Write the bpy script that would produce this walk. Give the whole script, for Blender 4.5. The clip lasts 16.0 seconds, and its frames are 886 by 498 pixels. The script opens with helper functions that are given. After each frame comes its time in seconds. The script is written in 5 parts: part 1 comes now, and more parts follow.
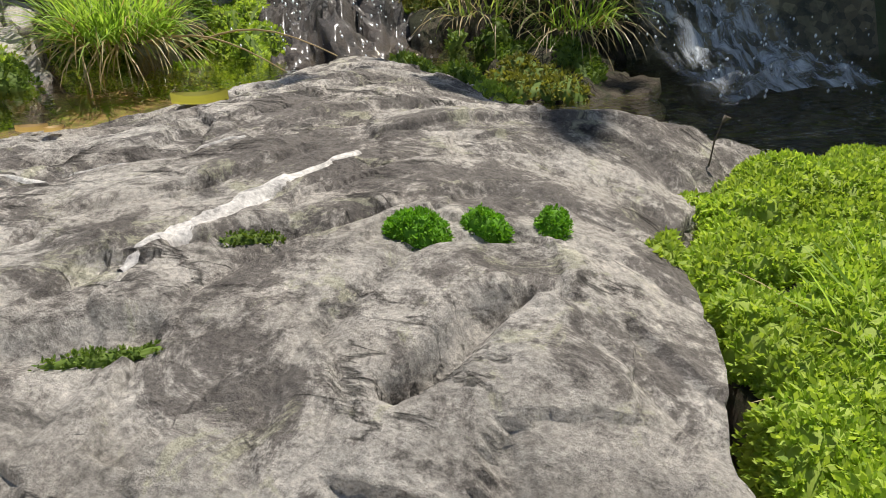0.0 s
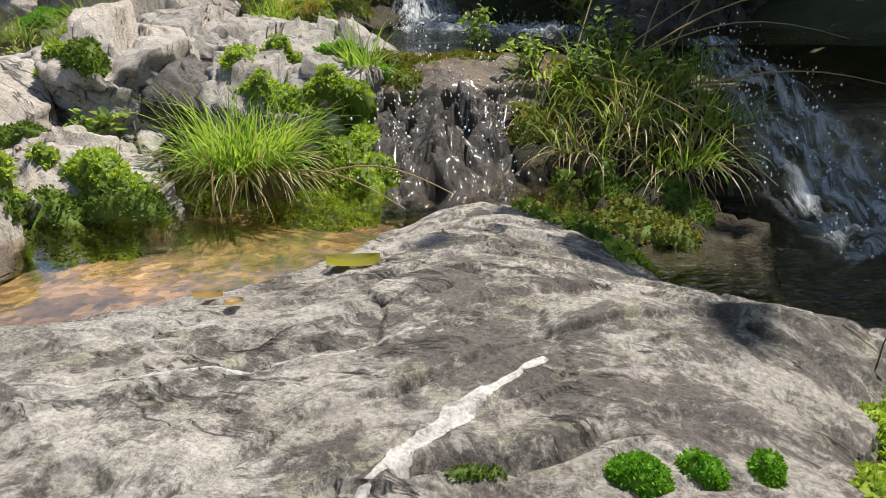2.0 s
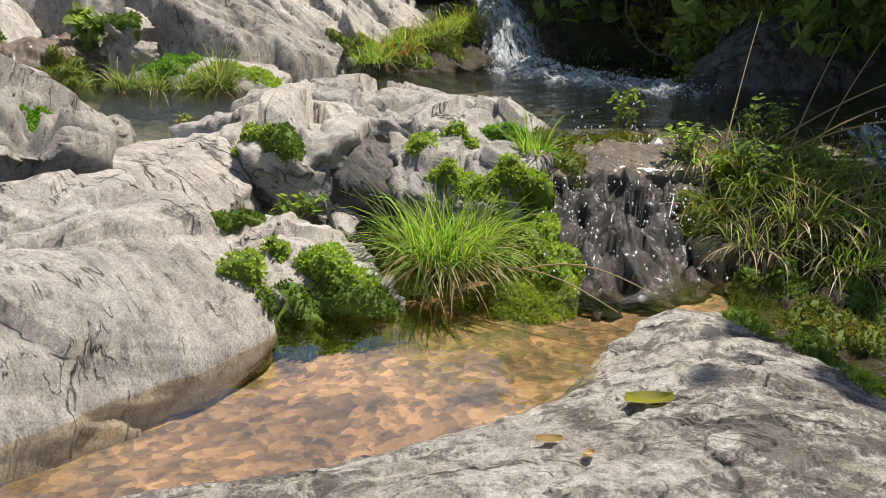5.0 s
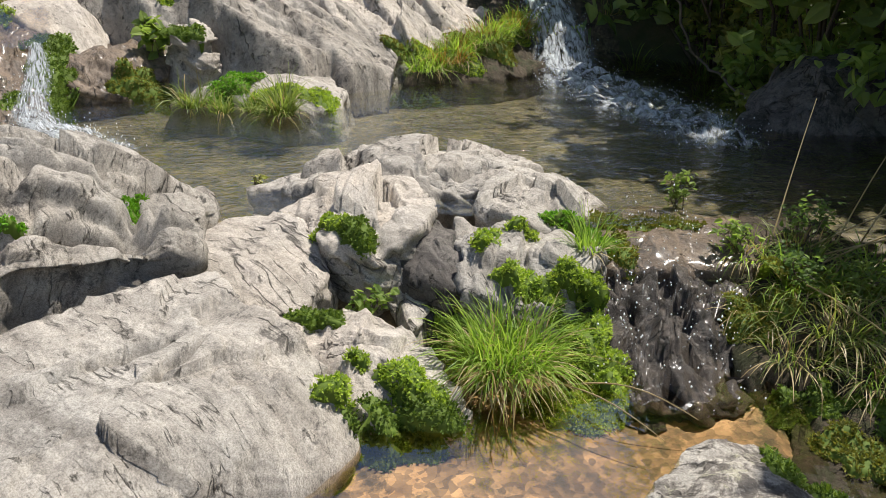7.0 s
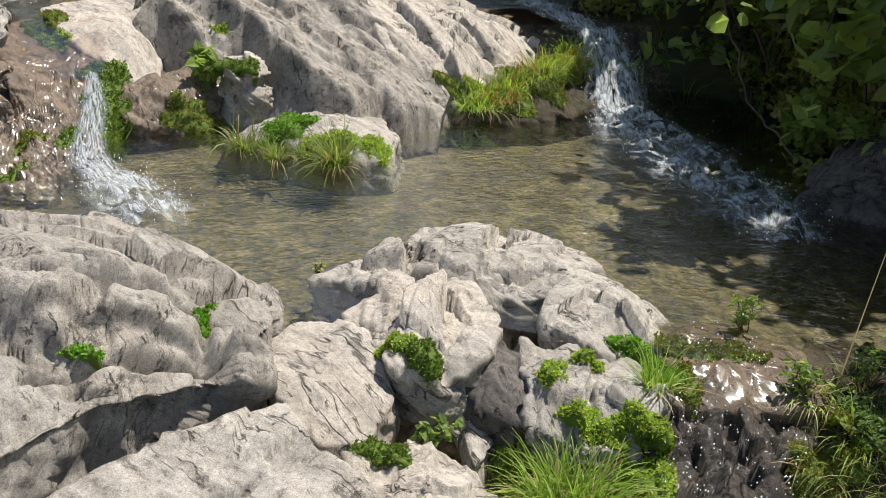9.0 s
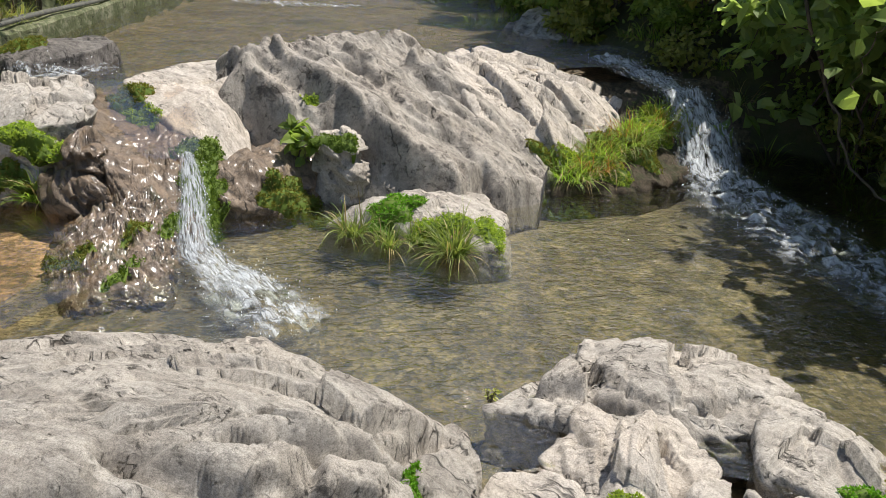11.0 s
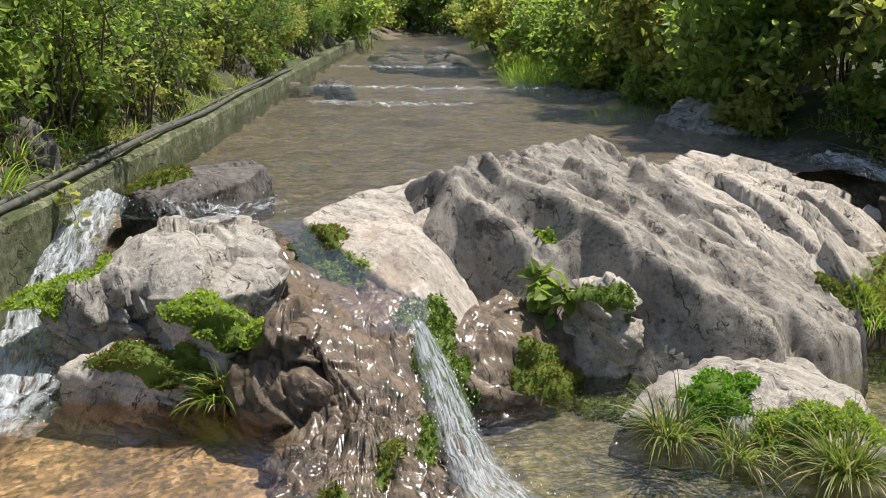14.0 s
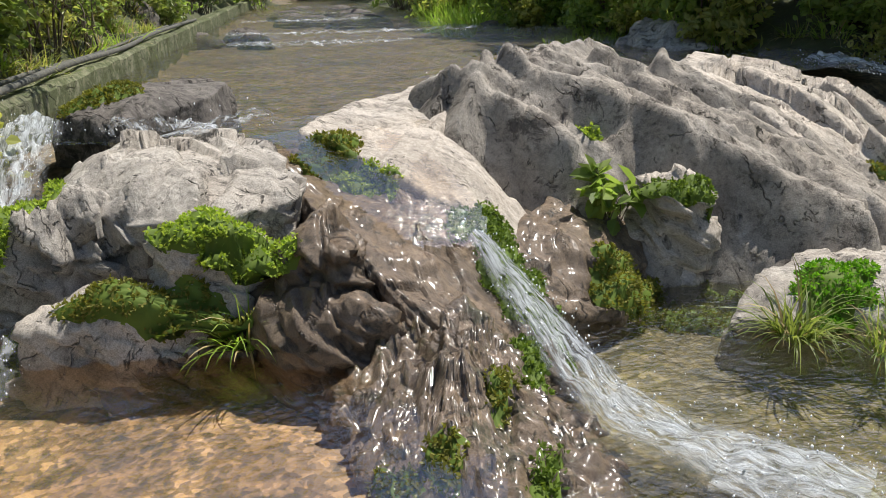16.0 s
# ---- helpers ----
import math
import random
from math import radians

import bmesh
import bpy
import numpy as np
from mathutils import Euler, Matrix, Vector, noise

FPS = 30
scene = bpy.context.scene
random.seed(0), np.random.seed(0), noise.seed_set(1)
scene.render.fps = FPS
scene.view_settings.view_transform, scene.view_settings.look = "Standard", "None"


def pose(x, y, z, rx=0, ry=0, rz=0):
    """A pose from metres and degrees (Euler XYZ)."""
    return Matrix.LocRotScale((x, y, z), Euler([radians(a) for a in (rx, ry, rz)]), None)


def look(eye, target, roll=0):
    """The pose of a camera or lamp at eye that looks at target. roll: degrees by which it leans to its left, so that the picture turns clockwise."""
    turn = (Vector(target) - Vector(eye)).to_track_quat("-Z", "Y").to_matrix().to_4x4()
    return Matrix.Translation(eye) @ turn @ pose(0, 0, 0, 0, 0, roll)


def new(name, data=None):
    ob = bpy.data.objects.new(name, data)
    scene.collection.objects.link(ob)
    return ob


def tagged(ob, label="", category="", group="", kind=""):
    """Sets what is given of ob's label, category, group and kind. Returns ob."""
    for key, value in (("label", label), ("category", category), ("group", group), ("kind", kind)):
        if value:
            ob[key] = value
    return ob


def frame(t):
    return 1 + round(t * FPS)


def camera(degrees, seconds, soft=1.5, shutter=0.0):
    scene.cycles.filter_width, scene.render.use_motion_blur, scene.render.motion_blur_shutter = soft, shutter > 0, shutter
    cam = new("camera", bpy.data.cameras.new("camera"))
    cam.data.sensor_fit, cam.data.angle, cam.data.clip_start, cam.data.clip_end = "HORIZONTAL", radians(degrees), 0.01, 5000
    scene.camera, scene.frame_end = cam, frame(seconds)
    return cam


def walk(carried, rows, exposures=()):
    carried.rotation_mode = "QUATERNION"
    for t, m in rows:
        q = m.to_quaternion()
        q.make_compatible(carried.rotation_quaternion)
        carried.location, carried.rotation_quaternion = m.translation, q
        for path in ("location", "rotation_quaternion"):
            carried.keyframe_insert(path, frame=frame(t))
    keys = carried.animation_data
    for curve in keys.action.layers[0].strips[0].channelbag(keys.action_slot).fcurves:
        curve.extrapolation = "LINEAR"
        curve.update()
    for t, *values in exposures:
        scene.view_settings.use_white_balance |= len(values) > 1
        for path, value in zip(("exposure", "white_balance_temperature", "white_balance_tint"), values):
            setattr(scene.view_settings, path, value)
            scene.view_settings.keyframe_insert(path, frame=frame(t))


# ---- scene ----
cam = camera(61.7, 16.0, 0.6)
METRES, EYE, TILT, LEAN, TURN = 6.0, 0.9, -24.3, 2.5, 0.0
ROWS = [
    (0.0, 0.0, 0.0, 0.0, 0.0, 0.0, -0.0),
    (0.5, -0.005, -0.0006, 0.0045, 1.21, 1.88, -0.96),
    (1.0, -0.0085, -0.0011, 0.0072, 2.2, 3.58, -1.67),
    (1.5, -0.0163, -0.0029, 0.0143, 2.95, 5.22, -2.31),
    (2.0, -0.0227, -0.0056, 0.0195, 3.72, 6.28, -2.68),
    (2.5, -0.0342, -0.0085, 0.0241, 4.67, 6.98, -3.13),
    (3.0, -0.0483, -0.0142, 0.0297, 5.52, 7.3, -3.51),
    (3.5, -0.0607, -0.0233, 0.0355, 6.03, 7.25, -3.78),
    (4.0, -0.0729, -0.029, 0.0388, 5.69, 7.33, -4.0),
    (6.5, -0.1102, -0.0656, 0.0941, 7.61, 3.86, -6.16),
    (7.0, -0.1121, -0.0806, 0.1235, 8.43, 2.26, -6.67),
    (7.5, -0.1125, -0.0937, 0.1539, 9.07, 1.1, -7.08),
    (8.0, -0.1112, -0.1026, 0.18, 9.47, 0.08, -7.84),
    (8.5, -0.1192, -0.1015, 0.1957, 9.84, -0.27, -9.06),
    (9.0, -0.1532, -0.0865, 0.2072, 9.83, -0.16, -10.07),
    (11.5, -0.3199, -0.063, 0.2597, 9.77, 2.87, -9.63),
    (12.0, -0.3562, -0.0394, 0.2648, 12.59, 5.61, -9.65),
    (12.5, -0.409, 0.0245, 0.2756, 15.51, 8.05, -9.84),
    (13.0, -0.4589, 0.0714, 0.2999, 16.06, 7.98, -9.59),
    (13.5, -0.5074, 0.0855, 0.3072, 13.88, 7.46, -8.59),
    (14.0, -0.5671, 0.0888, 0.3132, 11.32, 7.4, -7.74),
    (14.5, -0.628, 0.1229, 0.3255, 9.53, 8.03, -6.78),
    (15.0, -0.6562, 0.1652, 0.3225, 8.48, 8.19, -5.26),
    (15.5, -0.6702, 0.1891, 0.288, 6.82, 7.36, -3.97),
    (16.0, -0.6868, 0.1881, 0.2678, 4.12, 6.03, -2.67),
]
walk(cam, [(t, pose(0, 0, EYE, TILT, LEAN, TURN) @ pose(METRES * x, METRES * y, METRES * z, 90 + pitch, roll, yaw)) for t, x, y, z, yaw, pitch, roll in ROWS], exposures=[(0.0, 0.4), (16.0, 0.4)])
WORLD = bpy.data.worlds.new("sky")
scene.world = WORLD
WORLD.use_nodes = True
SUN_DIR = Vector((0.29, 0.27, 0.92)).normalized()
sky = WORLD.node_tree.nodes.new("ShaderNodeTexSky")
sky.sky_type, sky.sun_disc = "NISHITA", False
sky.sun_elevation = math.asin(SUN_DIR.z)
sky.sun_rotation = math.atan2(SUN_DIR.x, SUN_DIR.y)
WORLD.node_tree.links.new(sky.outputs[0], WORLD.node_tree.nodes["Background"].inputs[0])
WORLD.node_tree.nodes["Background"].inputs[1].default_value = 0.1
sun = new("sun", bpy.data.lights.new("sun", "SUN"))
sun.data.energy, sun.data.angle, sun.data.color = 5.0, radians(0.6), (1.0, 0.955, 0.89)
sun.matrix_world = look((8, 8, 16), Vector((8, 8, 16)) - SUN_DIR)


# ---- materials ----
def nodes_of(name):
    m = bpy.data.materials.new(name)
    m.use_nodes = True
    t = m.node_tree
    return m, t, t.nodes["Principled BSDF"]


def add(t, kind, **values):
    n = t.nodes.new("ShaderNode" + kind)
    for k, v in values.items():
        n.inputs[k.replace("_", " ")].default_value = v
    return n


def coords(t, scale=(1, 1, 1), turn=(0, 0, 0)):
    g = t.nodes.new("ShaderNodeNewGeometry")
    m = add(t, "Mapping", Scale=[1 / k for k in scale], Rotation=[radians(a) for a in turn])
    m.vector_type = "TEXTURE"
    t.links.new(g.outputs["Position"], m.inputs["Vector"])
    return m.outputs[0]


def noise_at(t, where, scale, detail=6.0, rough=0.6, distort=0.0):
    n = add(t, "TexNoise", Scale=scale, Detail=detail, Roughness=rough, Distortion=distort)
    t.links.new(where, n.inputs["Vector"])
    return n.outputs["Fac"]


def ramp(t, fac, *stops):
    r = t.nodes.new("ShaderNodeValToRGB")
    e = r.color_ramp.elements
    while len(e) < len(stops):
        e.new(0.5)
    for k, (at, c) in zip(e, stops):
        k.position, k.color = at, (*c, 1) if len(c) == 3 else c
    t.links.new(fac, r.inputs[0])
    return r.outputs[0]


def grey(v):
    return (v, v, v)


def mix(t, fac, a, b, how="MIX"):
    n = t.nodes.new("ShaderNodeMix")
    n.data_type, n.blend_type = "RGBA", how
    for s, v in ((n.inputs[0], fac), (n.inputs[6], a), (n.inputs[7], b)):
        if isinstance(v, (int, float)):
            s.default_value = v
        elif isinstance(v, tuple):
            s.default_value = (*v, 1)
        else:
            t.links.new(v, s)
    return n.outputs[2]


def bump(t, p, height, strength=0.5, distance=0.01, under=None):
    b = add(t, "Bump", Strength=strength, Distance=distance)
    t.links.new(height, b.inputs["Height"])
    if under:
        t.links.new(under, b.inputs["Normal"])
    t.links.new(b.outputs[0], p.inputs["Normal"])
    return b.outputs[0]


def times(t, c, k):
    return mix(t, 1.0, c, k, "MULTIPLY")


def rock_material(name, light, dark, stain, stain_at=0.52, rough=0.85, turn=(66, 0, -14), stretch=5.0, wet=0.0, relief=0.8, lichen=0.0):
    """Foliated rock: layered bands, thin splits along the layers, crusty stains and a sandy grain."""
    m, t, p = nodes_of(name)
    w = coords(t)
    s = coords(t, (0.8, 0.8, stretch), turn)
    broad = noise_at(t, w, 2.1, 5, 0.6, 0.4)
    bands = noise_at(t, s, 3.0, 7, 0.62, 0.1)
    leafy = noise_at(t, coords(t, (0.8, 0.8, 1.0 + stretch * 0.25), turn), 13, 11, 0.76, 0.15)
    grit = noise_at(t, w, 46, 7, 0.78)
    grain = noise_at(t, w, 210, 3, 0.7)
    crust = mix(t, 0.3, noise_at(t, w, 10.5, 14, 0.82, 0.5), broad)
    c = mix(t, ramp(t, bands, (0.36, grey(0)), (0.60, grey(1))), dark, light)
    c = mix(t, ramp(t, broad, (0.36, grey(0.0)), (0.72, grey(0.6))), c, tuple(v * k for v, k in zip(light, (1.2, 1.14, 1.08))))
    c = times(t, c, ramp(t, leafy, (0.34, grey(0.4)), (0.45, grey(0.97)), (0.66, grey(1.2))))
    c = mix(t, ramp(t, crust, (stain_at, grey(0)), (stain_at + 0.045, grey(0.8))), c, stain)
    if lichen:
        pale = noise_at(t, w, 15, 12, 0.8, 0.7)
        c = mix(t, ramp(t, pale, (0.56, grey(0)), (0.60, grey(lichen))), c, (0.46, 0.44, 0.30))
    c = times(t, c, ramp(t, grit, (0.30, grey(0.42)), (0.44, grey(0.95)), (0.62, grey(1.18))))
    c = times(t, c, ramp(t, grain, (0.32, grey(0.66)), (0.62, grey(1.2))))
    splits = []
    for scale, thin, gate in ((1.0, 0.007, 0.52), (2.6, 0.009, 0.54), (7.0, 0.012, 0.55)):
        line = noise_at(t, s, scale, 5, 0.5, 0.1)
        line = ramp(t, line, (0.5 - thin, grey(0)), (0.5, grey(1)), (0.5 + thin, grey(0)))
        splits.append(times(t, line, ramp(t, noise_at(t, w, scale * 1.3, 3), (gate, grey(0)), (gate + 0.05, grey(1)))))
    split = mix(t, 1.0, mix(t, 1.0, splits[0], splits[1], "LIGHTEN"), splits[2], "LIGHTEN")
    c = mix(t, times(t, split, grey(0.75)), c, tuple(v * 0.2 for v in dark))
    t.links.new(c, p.inputs["Base Color"])
    p.inputs["Roughness"].default_value = rough
    p.inputs["Specular IOR Level"].default_value = 0.4 if wet else 0.25
    b0 = bump(t, p, mix(t, 1.0, (1.0, 1.0, 1.0), split, "SUBTRACT"), 1.0, 0.014)
    b1 = bump(t, p, bands, relief, 0.012, b0)
    b2 = bump(t, p, leafy, relief, 0.011, b1)
    b3 = bump(t, p, grit, 0.8, 0.005, b2)
    bump(t, p, grain, 0.6, 0.0014, b3)
    if wet:
        p.inputs["Coat Weight"].default_value = wet
        p.inputs["Coat Roughness"].default_value = 0.16
    return m


ROCK = rock_material("grey_rock", (0.40, 0.37, 0.325), (0.21, 0.19, 0.165), (0.095, 0.084, 0.074), 0.55)
ROCK_STAINED = rock_material("lichen_stained_rock", (0.49, 0.455, 0.40), (0.27, 0.245, 0.21), (0.085, 0.072, 0.063), 0.485, turn=(72, 0, -14), stretch=4, relief=1.2, lichen=0.55)
ROCK_PALE = rock_material("pale_rock", (0.45, 0.405, 0.35), (0.29, 0.26, 0.22), (0.14, 0.12, 0.10), 0.58)
ROCK_RIBBED = rock_material("ribbed_rock", (0.34, 0.31, 0.268), (0.16, 0.143, 0.122), (0.07, 0.06, 0.053), 0.53, turn=(78, 0, -24), stretch=4, relief=1.1)
ROCK_STRIPED = rock_material("striped_rock", (0.38, 0.35, 0.305), (0.20, 0.18, 0.155), (0.085, 0.075, 0.066), 0.55, turn=(60, 0, -10), stretch=6, relief=1.1)
ROCK_BROWN = rock_material("brown_rock", (0.205, 0.15, 0.10), (0.085, 0.063, 0.044), (0.04, 0.033, 0.025), 0.52, rough=0.45, wet=0.3, relief=1.3)
ROCK_WET = rock_material("wet_dark_rock", (0.075, 0.058, 0.044), (0.028, 0.023, 0.018), (0.012, 0.011, 0.009), 0.5, rough=0.5, wet=0.15, relief=1.3)
ROCK_RAMP = rock_material("wet_crusted_rock", (0.22, 0.16, 0.105), (0.085, 0.063, 0.044), (0.055, 0.055, 0.018), 0.50, rough=0.35, wet=0.9, relief=1.4)
ROCK_DULL = rock_material("dark_damp_earth", (0.085, 0.066, 0.045), (0.04, 0.032, 0.022), (0.035, 0.04, 0.014), 0.5, rough=0.8, relief=1.3)
# dark copy of the grey rock: wet stones' tone, and painted shade on blocks
ROCK_SHADE = rock_material("dark_and_shaded_stone", (0.15, 0.135, 0.12), (0.07, 0.062, 0.056), (0.03, 0.03, 0.025), 0.5)
CONCRETE = rock_material("mossy_concrete", (0.20, 0.20, 0.125), (0.10, 0.105, 0.06), (0.05, 0.065, 0.02), 0.46, turn=(0, 0, 0), stretch=2)


def bed_material(name, tone):
    """A streambed of sand, gravel and flat stones with dark weed between."""
    m, t, p = nodes_of(name)
    w = coords(t)
    a = noise_at(t, w, 1.9, 9, 0.7, 0.8)
    b = noise_at(t, w, 11, 9, 0.72)
    c = ramp(t, a, (0.32, (0.09, 0.07, 0.04)), (0.45, (0.24, 0.165, 0.09)), (0.58, (0.36, 0.26, 0.15)), (0.74, (0.17, 0.145, 0.07)))
    height = None
    for scale, weight in ((9.0, 0.4), (42, 0.7)):
        vor = t.nodes.new("ShaderNodeTexVoronoi")
        vor.inputs["Scale"].default_value = scale
        warp = t.nodes.new("ShaderNodeVectorMath")
        warp.operation = "MULTIPLY_ADD"
        wn = add(t, "TexNoise", Scale=scale * 0.8, Detail=4.0)
        t.links.new(w, wn.inputs["Vector"])
        t.links.new(wn.outputs["Color"], warp.inputs[0])
        warp.inputs[1].default_value = (0.8 / scale,) * 3
        t.links.new(w, warp.inputs[2])
        t.links.new(warp.outputs[0], vor.inputs["Vector"])
        bw = t.nodes.new("ShaderNodeRGBToBW")
        t.links.new(vor.outputs["Color"], bw.inputs[0])
        c = mix(t, weight, c, times(t, c, ramp(t, bw.outputs[0], (0.2, (0.45, 0.46, 0.46)), (0.5, (1.0, 0.98, 0.94)), (0.8, (1.75, 1.7, 1.65)))))
        height = vor.outputs["Distance"] if height is None else mix(t, 0.5, height, vor.outputs["Distance"])
    c = mix(t, ramp(t, b, (0.38, grey(0.85)), (0.50, grey(0))), c, (0.05, 0.045, 0.022))
    c = times(t, c, tone)
    t.links.new(c, p.inputs["Base Color"])
    p.inputs["Roughness"].default_value = 0.7
    k = bump(t, p, height, 0.6, 0.012)
    bump(t, p, b, 0.6, 0.012, k)
    return m


BED = bed_material("sandy_streambed", (0.9, 0.87, 0.84))
BED_STONY = bed_material("stony_streambed", (0.42, 0.46, 0.50))
BED_DARK = bed_material("weedy_streambed", (0.42, 0.49, 0.48))


def earth_material():
    m, t, p = nodes_of("leafy_earth")
    w = coords(t)
    a = noise_at(t, w, 3, 8, 0.7)
    c = ramp(t, a, (0.3, (0.05, 0.04, 0.025)), (0.5, (0.06, 0.07, 0.025)), (0.7, (0.12, 0.10, 0.055)))
    t.links.new(c, p.inputs["Base Color"])
    p.inputs["Roughness"].default_value = 0.9
    bump(t, p, a, 1.0, 0.05)
    return m


EARTH = earth_material()


def leaf_material(name, low, high, glow=0.45, rough=0.45, scale=3.0):
    m, t, p = nodes_of(name)
    g = t.nodes.new("ShaderNodeNewGeometry")
    r = ramp(t, g.outputs["Random Per Island"], (0.0, low), (1.0, high))
    n = noise_at(t, coords(t), scale, 5)
    c = mix(t, 0.5, r, ramp(t, n, (0.3, grey(0.45)), (0.7, grey(1.3))), "MULTIPLY")
    t.links.new(c, p.inputs["Base Color"])
    p.inputs["Roughness"].default_value = rough
    p.inputs["Specular IOR Level"].default_value = 0.3
    tr = t.nodes.new("ShaderNodeBsdfTranslucent")
    t.links.new(mix(t, 1.0, c, (1.85, 1.85, 1.0), "MULTIPLY"), tr.inputs["Color"])
    ms = t.nodes.new("ShaderNodeMixShader")
    ms.inputs[0].default_value = glow
    t.links.new(p.outputs[0], ms.inputs[1])
    t.links.new(tr.outputs[0], ms.inputs[2])
    t.links.new(ms.outputs[0], t.nodes["Material Output"].inputs[0])
    return m


GRASS = leaf_material("fresh_grass", (0.15, 0.26, 0.03), (0.33, 0.45, 0.09))
SEDGE = leaf_material("sedge", (0.09, 0.14, 0.03), (0.25, 0.29, 0.09))
STRAW = leaf_material("dry_straw", (0.28, 0.20, 0.09), (0.50, 0.40, 0.22), 0.25)
RUST = leaf_material("rusty_roots", (0.28, 0.13, 0.03), (0.45, 0.26, 0.08), 0.25)
MOSS = leaf_material("bright_moss", (0.19, 0.29, 0.03), (0.44, 0.53, 0.09), 0.35, 0.7, 8)
MOSS_CUSHION = leaf_material("cushion_moss", (0.08, 0.21, 0.012), (0.20, 0.42, 0.03), 0.3, 0.7, 20)
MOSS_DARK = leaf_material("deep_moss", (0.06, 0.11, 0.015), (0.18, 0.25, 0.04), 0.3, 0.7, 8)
MOSS_OLIVE = leaf_material("olive_moss", (0.11, 0.12, 0.02), (0.25, 0.24, 0.05), 0.3, 0.7, 8)
LEAF = leaf_material("green_leaves", (0.13, 0.20, 0.05), (0.30, 0.38, 0.12), 0.55)
LEAF_YELLOW = leaf_material("yellow_green_leaves", (0.17, 0.20, 0.055), (0.42, 0.42, 0.15), 0.5)
LEAF_GLOSSY = leaf_material("glossy_green_leaves", (0.15, 0.22, 0.08), (0.34, 0.43, 0.17), 0.5, 0.25)
LEAF_DARK = leaf_material("dark_leaves", (0.07, 0.12, 0.03), (0.17, 0.25, 0.075), 0.5)
LEAF_TURNED = leaf_material("turning_leaf", (0.26, 0.25, 0.05), (0.36, 0.33, 0.08), 0.3)
DEAD = leaf_material("dead_leaf", (0.36, 0.22, 0.10), (0.50, 0.36, 0.18), 0.25)


def bark_material(name, a, b):
    m, t, p = nodes_of(name)
    n = noise_at(t, coords(t, (1, 1, 0.3)), 30, 6)
    t.links.new(ramp(t, n, (0.3, a), (0.7, b)), p.inputs["Base Color"])
    p.inputs["Roughness"].default_value = 0.85
    bump(t, p, n, 0.6, 0.01)
    return m


BARK = bark_material("brown_bark", (0.06, 0.045, 0.03), (0.17, 0.13, 0.09))
PIPE = bark_material("weathered_black_pipe", (0.05, 0.05, 0.045), (0.13, 0.125, 0.10))


def water_material(name, tint, ripple, depth, gloss=0.02, mirror=1.4, drawn=(1.0, 1.0, 1.0), turn=0.0):
    """Clear water: a rippled mirror over a bent view of the bed; drawn stretches the ripples along the flow."""
    m, t, p = nodes_of(name)
    t.nodes.remove(p)
    w = coords(t, drawn, (0, 0, turn))
    n1 = noise_at(t, w, ripple, 2, 0.5, 1.2)
    n2 = noise_at(t, w, ripple * 4, 2, 0.5, 0.8)
    b1 = add(t, "Bump", Strength=0.7, Distance=depth)
    t.links.new(n1, b1.inputs["Height"])
    b2 = add(t, "Bump", Strength=0.7, Distance=depth * 0.4)
    t.links.new(n2, b2.inputs["Height"])
    t.links.new(b1.outputs[0], b2.inputs["Normal"])
    gl = add(t, "BsdfGlossy", Roughness=gloss)
    gl.inputs["Color"].default_value = (0.95, 0.97, 1, 1)
    tr = t.nodes.new("ShaderNodeBsdfTransparent")
    tr.inputs["Color"].default_value = (*tint, 1)
    fr = add(t, "Fresnel", IOR=mirror)
    ms = t.nodes.new("ShaderNodeMixShader")
    for s in (gl, fr):
        t.links.new(b2.outputs[0], s.inputs["Normal"])
    t.links.new(fr.outputs[0], ms.inputs[0])
    t.links.new(tr.outputs[0], ms.inputs[1])
    t.links.new(gl.outputs[0], ms.inputs[2])
    t.links.new(ms.outputs[0], t.nodes["Material Output"].inputs[0])
    return m


WATER_STILL = water_material("still_water", (0.86, 0.77, 0.62), 7, 0.003, mirror=2.1)
WATER_POOL = water_material("rippled_water", (0.85, 0.86, 0.72), 7, 0.035, mirror=2.1, drawn=(1.0, 1.7, 1.0), turn=25)
WATER_RIVER = water_material("running_water", (0.82, 0.79, 0.68), 5, 0.16, mirror=2.8, drawn=(0.8, 1.8, 1.0), turn=-15)
WATER_FILM = water_material("thin_running_water", (0.93, 0.88, 0.80), 14, 0.012, gloss=0.03, mirror=2.3)


def foam_material(name, cover, stretch):
    m, t, p = nodes_of(name)
    uv = t.nodes.new("ShaderNodeUVMap")
    mp = add(t, "Mapping", Scale=stretch)
    t.links.new(uv.outputs[0], mp.inputs["Vector"])
    n = noise_at(t, mp.outputs[0], 1.0, 8, 0.72, 0.5)
    p.inputs["Base Color"].default_value = (0.82, 0.86, 0.88, 1)
    p.inputs["Roughness"].default_value = 0.25
    p.inputs["Specular IOR Level"].default_value = 0.7
    sep = t.nodes.new("ShaderNodeSeparateXYZ")
    t.links.new(uv.outputs[0], sep.inputs[0])
    edge = ramp(t, sep.outputs[0], (0.0, grey(0)), (0.25, grey(1)), (0.75, grey(1)), (1.0, grey(0)))
    t.links.new(mix(t, 1.0, ramp(t, n, (cover, grey(0)), (cover + 0.2, grey(0.95))), edge, "MULTIPLY"), p.inputs["Alpha"])
    bump(t, p, n, 1.0, 0.05)
    return m


FOAM = foam_material("white_water", 0.39, (15, 9, 1))
FOAM_TRICKLE = foam_material("trickling_water", 0.60, (16, 14, 1))
FOAM_RIPPLE = foam_material("broken_ripples", 0.50, (8, 5, 1))
FOAM_THIN = foam_material("thin_foam", 0.43, (10, 8, 1))


